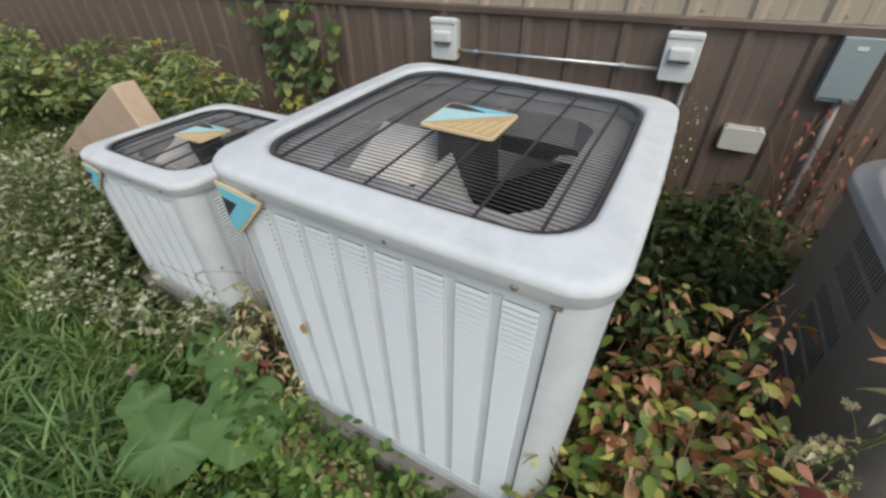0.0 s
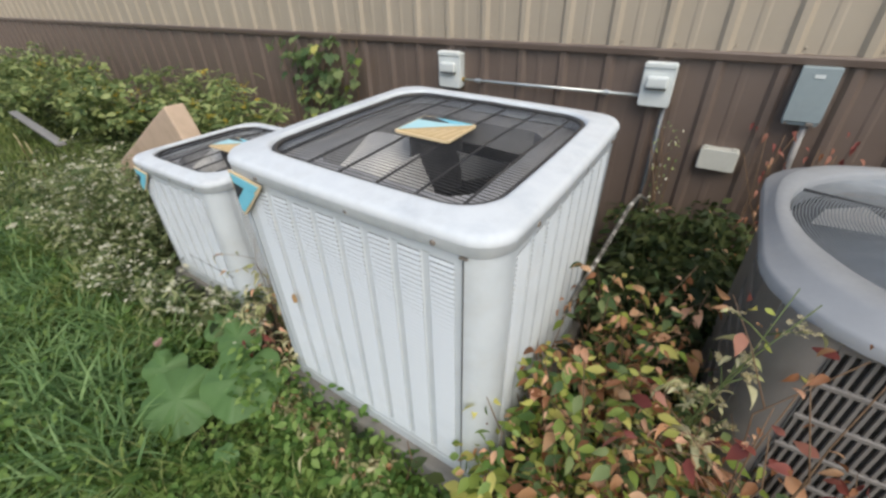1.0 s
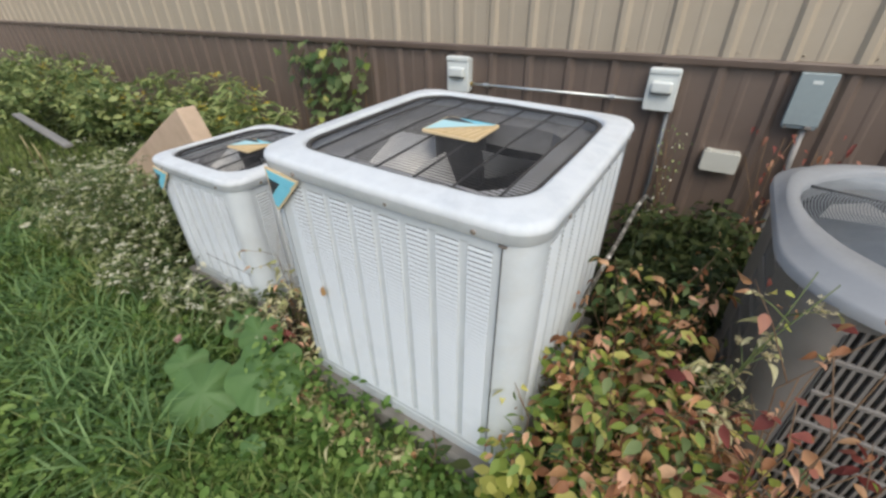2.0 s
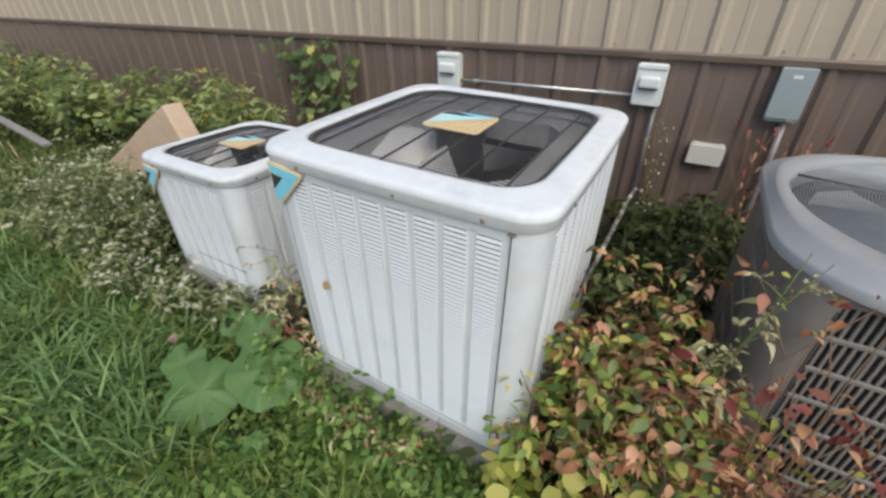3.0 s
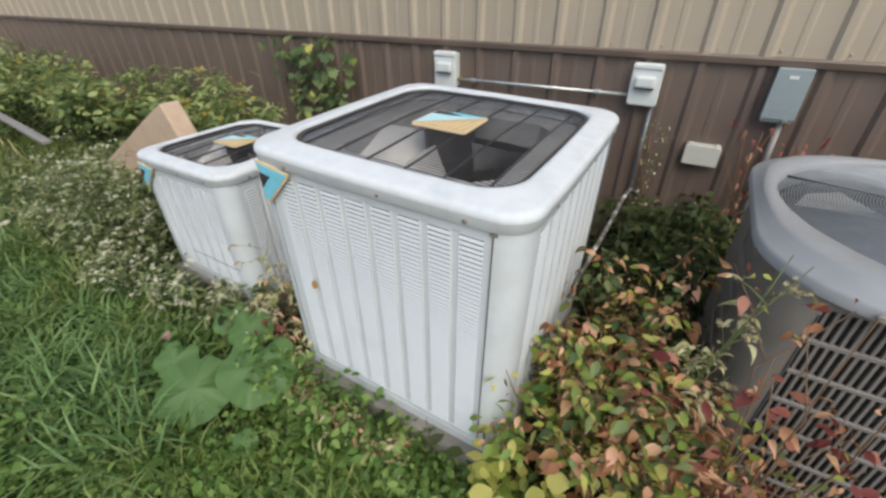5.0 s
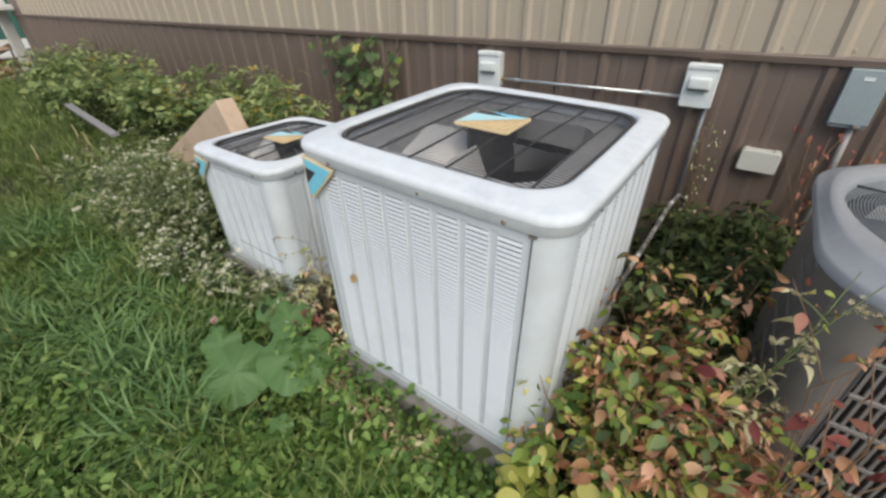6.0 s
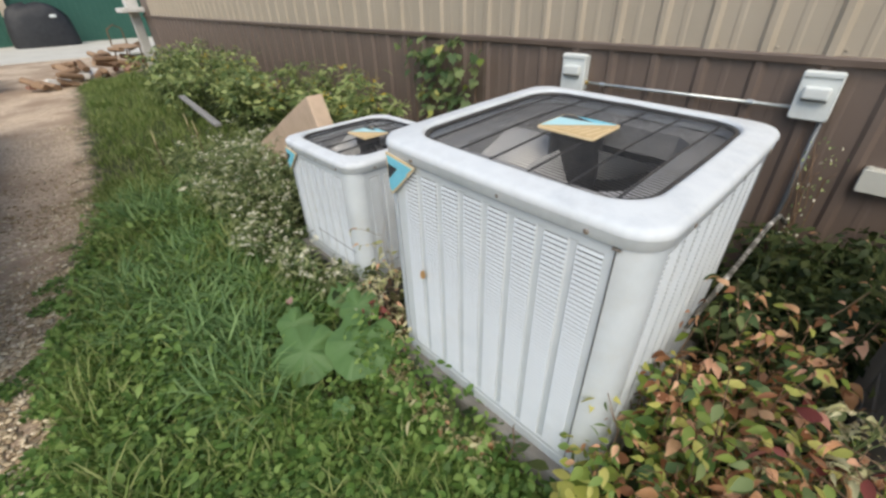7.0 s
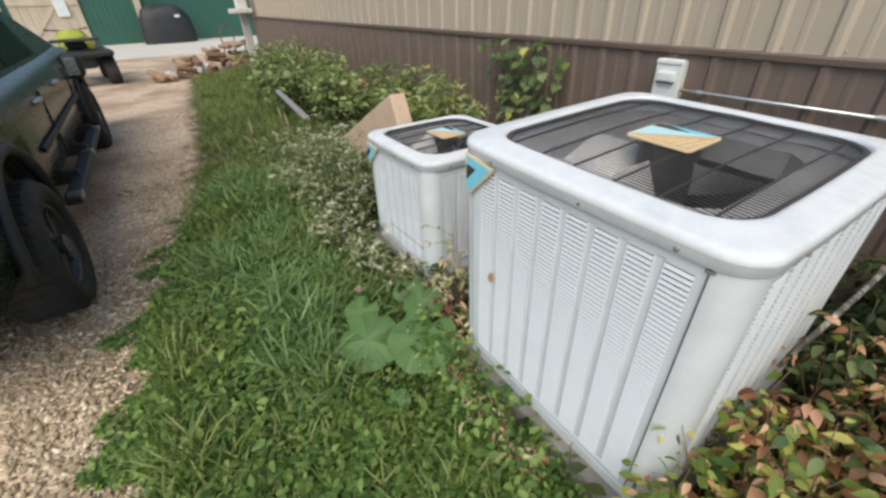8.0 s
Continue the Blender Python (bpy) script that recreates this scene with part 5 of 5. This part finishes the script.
    # arch flares
    for cx in (x_rear, x_front):
        pts = [(cx + 0.50 * math.cos(radians(a)), y + 0.02, 0.36 + 0.50 * math.sin(radians(a))) for a in range(4, 177, 9)]
        part("arch_flare", tube_bm(pts, 0.03, 8), TRIMBLACK, t, smooth=True)
    part("rear_wheel_well", box_bm(x_rear - 0.48, x_rear + 0.48, y - 0.5, y - 0.32, 0.2, 0.85, 0.05), TRIMBLACK, t)
    part("front_wheel_well", box_bm(x_front - 0.48, x_front + 0.48, y - 0.5, y - 0.32, 0.2, 0.85, 0.05), TRIMBLACK, t)
    for cx in (x_rear, x_front):
        wheel(t, cx, y + 0.02, 0.345, 0.355)
    # running board
    part("running_board", box_bm(-4.32, -2.10, y + 0.00, y + 0.10, 0.315, 0.375, 0.018, 3), TRIMBLACK, t, "black running board with bright step pads")
    for x0, x1 in ((-2.22, -2.105), (-3.35, -3.28), (-4.31, -4.25)):
        part("bright_band", box_bm(x0, x1, y + 0.02, y + 0.103, 0.34, 0.379, 0.002), CHROME, t)
    for x in (-2.6, -3.4, -4.2):
        part("bracket", box_bm(x - 0.03, x + 0.03, y - 0.12, y + 0.06, 0.33, 0.42, 0.004), TRIMBLACK, t)
    part("mirror_housing", box_bm(-4.70, -4.54, y - 0.02, y + 0.17, 0.80, 1.04, 0.07, 4), TRIMBLACK, t, "black door mirror")
    part("mirror_arm", tube_bm([(-4.62, y - 0.06, 0.98), (-4.62, y + 0.12, 0.96)], 0.022, 8), TRIMBLACK, t)
    part("mirror_glass", box_bm(-4.543, -4.536, y + 0.025, y + 0.125, 0.84, 1.00, 0.002), CHROME, t)
    part("headlamp", box_bm(-6.10, -5.95, y - 0.32, y - 0.10, 0.78, 0.92, 0.03, 2), LAMP, t)
    tagged(t, "dark green pickup truck with black wheels parked on gravel", "truck")


pickup()


# ---- a small black quad bike with a bright vest over it ----
def quad():
    q = empty("quad_bike", pose(-11.2, -1.35, 0, 0, 0, 8))
    for x, y in ((-0.62, 0.42), (0.62, 0.42), (-0.62, -0.42), (0.62, -0.42)):
        bm = disc_bm(0.27, 0.22, 20, -0.11, 0.03)
        w = part("wheel", bm, RUBBER, q)
        w.matrix_local = pose(x, y, 0.27, 90)
    part("body", box_bm(-0.85, 0.85, -0.22, 0.22, 0.35, 0.72, 0.07, 3), TRIMBLACK, q)
    for x in (-0.6, 0.62):
        part("fender", box_bm(x - 0.38, x + 0.38, -0.55, 0.55, 0.56, 0.68, 0.05, 3), TRIMBLACK, q)
    part("seat", box_bm(-0.1, 0.75, -0.17, 0.17, 0.72, 0.86, 0.06, 3), RUBBER, q)
    part("rack", box_bm(0.45, 0.98, -0.4, 0.4, 0.86, 0.90, 0.015), TRIMBLACK, q)
    part("handlebar", tube_bm([(-0.45, -0.38, 1.05), (-0.5, 0, 1.0), (-0.45, 0.38, 1.05)], 0.016, 8), TRIMBLACK, q)
    part("column", tube_bm([(-0.55, 0, 0.65), (-0.5, 0, 1.0)], 0.03, 8), TRIMBLACK, q)
    part("side_panel", box_bm(-0.3, 0.35, 0.20, 0.26, 0.45, 0.66, 0.02), mat("red_plastic", [(0.22, 0.03, 0.03), (0.30, 0.05, 0.04)], 0.4), q)
    tagged(q, "black quad bike parked on the driveway", "quad bike")
    bm = bmesh.new()
    n = 12
    grid = [[bm.verts.new((-0.30 + 0.62 * i / n, -0.30 + 0.60 * j / n, 0.99 - 1.1 * max(0, abs(-0.30 + 0.60 * j / n) - 0.15) - 1.6 * max(0, 0.62 * i / n - 0.36) + 0.10 * noise.noise((i * 0.6, j * 0.6, 2)))) for i in range(n + 1)] for j in range(n + 1)]
    for a, b in zip(grid, grid[1:]):
        for i in range(n):
            bm.faces.new((a[i], a[i + 1], b[i + 1], b[i]))
    bmesh.ops.solidify(bm, geom=bm.faces[:], thickness=0.012)
    v = part("safety_vest", bm, mat("fluorescent_yellow_cloth", [(0.55, 0.62, 0.08), (0.70, 0.74, 0.14)], 0.8, 0, 6), smooth=True)
    v.matrix_world = pose(-11.0, -1.30, 0.02, 0, 0, 12)
    tagged(v, "fluorescent yellow safety vest draped over the quad bike", "safety vest")


quad()


# ---- the far yard: concrete apron, green shed, timber doors ----
GREENSTEEL = mat("dark_green_steel", [(0.028, 0.105, 0.075), (0.038, 0.125, 0.09)], 0.5, 0.1, 2)
TIMBER = mat("raw_timber", [(0.42, 0.34, 0.25), (0.55, 0.46, 0.35)], 0.8, 0, 5, 0.1, 40, stretch=(1, 1, 0.2))
tagged(part("pavement", box_bm(-23.0, -16.0, -7.0, 7.0, -0.06, 0.035, 0.01), PALECON), "pale concrete apron before the green shed", "pavement", kind="structure")
shed = tagged(part("wall_west", box_bm(-23.3, -23.0, -9.0, 10.0, -0.05, 4.0), GREENSTEEL), "dark green steel shed wall", "wall", kind="structure")
rib = part("shed_rib", box_bm(-23.0, -22.975, -1.52, -1.48, 0.04, 4.0, 0.004, 1), GREENSTEEL, shed)
for k in range(1, 58):
    part_mesh("shed_rib", rib.data, GREENSTEEL, shed).location.y = k * 0.2
tagged(part("post", box_bm(-22.95, -22.80, 0.12, 0.36, 0.035, 4.0, 0.01), TIMBER), "raw timber door post on the green shed", "post")


def timber_door(y0, y1):
    d = empty("timber_door", pose(-22.9, (y0 + y1) / 2, 0.05))
    w = (y1 - y0) / 2
    n = 8
    for k in range(n):
        part("board", box_bm(-0.02, 0.02, -w + 2 * w * k / n + 0.004, -w + 2 * w * (k + 1) / n - 0.004, 0, 3.4, 0.004, 1), TIMBER, d)
    for z in (0.25, 1.5, 3.0):
        part("ledge", box_bm(0.02, 0.06, -w, w, z, z + 0.18, 0.005), TIMBER, d)
    b = part("brace", box_bm(0.021, 0.055, -0.08, 0.08, -0.2, 1.5, 0.005), TIMBER, d)
    b.matrix_local = pose(0, -w * 0.6, 0.45, -42)
    return tagged(d, "raw timber boarded door on the green shed", "door", "timber doors")


for a in (-1.75, -4.15, -6.55):
    timber_door(a - 2.2, a)
sign = part("sign", box_bm(-22.82, -22.80, -2.55, -2.15, 1.15, 1.75, 0.01), PVC)
tagged(sign, "small white notice board on a timber door", "sign")


def covered_machine():
    bm = bmesh.new()
    n = 28
    loops = []
    for z, k in ((0.0, 1.0), (0.25, 1.02), (0.6, 0.98), (0.95, 0.92), (1.2, 0.80), (1.36, 0.55), (1.42, 0.2)):
        loops.append([(0.55 * k * math.copysign(abs(math.cos(a)) ** 0.6, math.cos(a)) * (1 + 0.06 * noise.noise((a * 3, z * 2, 1))), 1.0 * k * math.copysign(abs(math.sin(a)) ** 0.6, math.sin(a)) * (1 + 0.07 * noise.noise((a * 3, z * 2, 5))), z + 0.05 * math.sin(3 * a) * (z > 1)) for a in [2 * math.pi * i / n for i in range(n)]])
    rows = loft(bm, loops)
    bm.faces.new(rows[-1])
    ob = part("covered_machine", bm, mat("black_tarpaulin", [(0.012, 0.012, 0.014), (0.03, 0.03, 0.032)], 0.6, 0, 5, 0.3, 9), smooth=True)
    ob.location = (-21.9, 1.02, 0.035)
    part("tag", box_bm(0.55, 0.57, 0.35, 0.55, 0.95, 1.05, 0.01), PVC, ob, "small white tag")
    tagged(ob, "machine under a black tarpaulin on the apron", "covered machine")


covered_machine()
# low heap of split logs and broken brick at the end of the wall
LOG = mat("split_log", [(0.20, 0.12, 0.07), (0.36, 0.24, 0.15)], 0.9, 0, 10, 0.2, 40, vary=0.6)
BRICKM = mat("broken_brick", [(0.30, 0.15, 0.10), (0.42, 0.24, 0.17)], 0.9, 0, 10, 0.2, 40, vary=0.6)
PALE = mat("pale_rubble", [(0.55, 0.53, 0.50), (0.68, 0.66, 0.62)], 0.9, 0, 10, 0.1, 40)
for k in range(46):
    t = rng.random()
    x = -10.0 - 2.2 * t + rng.normal(0, 0.18)
    y = -0.05 + 2.1 * t + rng.normal(0, 0.16)
    z = rng.random() * (0.08 + 0.42 * t)
    if k % 7 == 3:
        ob = part("rubble", box_bm(-0.16, 0.16, -0.1, 0.1, -0.06, 0.06, 0.02, 2), PALE)
        lab, cat = "pale broken concrete lump on the heap", "rubble"
    elif k % 3 == 0:
        ob = part("brick", box_bm(-0.11, 0.11, -0.05, 0.05, -0.035, 0.035, 0.006, 1), BRICKM)
        lab, cat = "broken reddish brick on the heap", "brick"
    else:
        bm = disc_bm(0.075, 0.42, 9, -0.21, 0.01)
        for v in bm.verts:
            v.co.x *= 1 + 0.3 * noise.noise(v.co * 6)
            v.co.y *= 0.75
        ob = part("log", bm, LOG)
        lab, cat = "split brown log on the heap", "log"
    ob.matrix_world = pose(x, y, 0.06 + z * (1.0 if cat == "log" else 0.3), rng.uniform(70, 110) if cat == "log" else rng.normal(0, 14), rng.normal(0, 14), rng.uniform(0, 180))
    tagged(ob, lab, cat, cat + " heap")
post = empty("corner_post", pose(-11.55, 2.25, 0))
part("shaft", box_bm(-0.09, 0.09, -0.09, 0.09, 0, 1.20, 0.012), mat("weathered_white_paint", [(0.42, 0.40, 0.36), (0.55, 0.53, 0.48)], 0.8, 0, 6), post)
part("cap", box_bm(-0.22, 0.40, -0.30, 0.20, 1.20, 1.30, 0.02), PALE, post, "white cap stone")
part("white_box", box_bm(-0.15, 0.15, -0.12, 0.12, 1.30, 1.65, 0.02), PALE, post)
tagged(post, "weathered white post with a cap at the wall's end", "post")
chair = empty("garden_chair", pose(-11.9, 1.9, 0.35, 0, 8, 30))
for x, y in ((-0.2, -0.2), (0.2, -0.2), (-0.2, 0.2), (0.2, 0.2)):
    part("leg", tube_bm([(x, y, -0.3), (x * 0.9, y * 0.9, 0.15)], 0.016, 6), DRYSTEM, chair)
part("seat", box_bm(-0.22, 0.22, -0.22, 0.22, 0.15, 0.18, 0.01), LOG, chair)
part("backrest", tube_bm([(-0.2, -0.2, 0.15), (-0.24, -0.18, 0.5), (-0.25, 0, 0.58), (-0.24, 0.18, 0.5), (-0.2, 0.2, 0.15)], 0.016, 6), DRYSTEM, chair)
tagged(chair, "old brown wooden chair on the log heap", "chair")


# ---- a dead leaf caught on the louvres and a twig at the pad ----
dead = part("fallen_leaf", bmesh.new(), leafmat("pale_orange_leaf", [(0.62, 0.36, 0.16), (0.72, 0.46, 0.24)]))
bm = bmesh.new()
vs = [bm.verts.new((x * 0.05, z * 0.4 * 0.05 - 0.004, y * 0.05)) for x, y, z in OVATE_V]
for f in OVATE_F:
    bm.faces.new([vs[i] for i in f])
bm.to_mesh(dead.data)
bm.free()
dead.matrix_world = pose(0.452, 0.568, 0.61, 0, 25, 0)
tagged(dead, "dead orange leaf caught on the white louvres", "leaf")
twig = part("twig", tube_bm([(0.88, 0.52, 0.10), (0.90, 0.535, 0.20), (0.885, 0.54, 0.27), (0.895, 0.53, 0.31)], 0.003, 6, 0.5), DRYSTEM)
part("offshoot", tube_bm([(0.90, 0.535, 0.20), (0.935, 0.52, 0.25)], 0.002, 5, 0.5), DRYSTEM, twig)
tagged(twig, "thin brown twig standing before the unit", "twig")
plant("red_leaved_weed", (0.11, 0.56, 0), 0.36, 3, 0.05, "small weed with dull red leaves beside the white unit", "weed",
      [("red_foliage", "pointed", RED, 34, 0.036, 0.55, 1.0, 0.03, 0.3), ("blossom", "star", PETAL, 26, 0.010, 0.85, 1.0, 0.03, -0.3)], stem_mat=DRYSTEM, stem_r=0.002)
plant("clover_flower", (-0.34, 0.38, 0), 0.21, 2, 0.03, "pale pink clover head in the grass", "flower",
      [("blossom", "star", leafmat("dusty_pink_petals", [(0.55, 0.32, 0.30), (0.68, 0.46, 0.42)], 0.2, 0.8), 70, 0.012, 0.93, 1.0, 0.008, -0.3)], stem_r=0.0015)
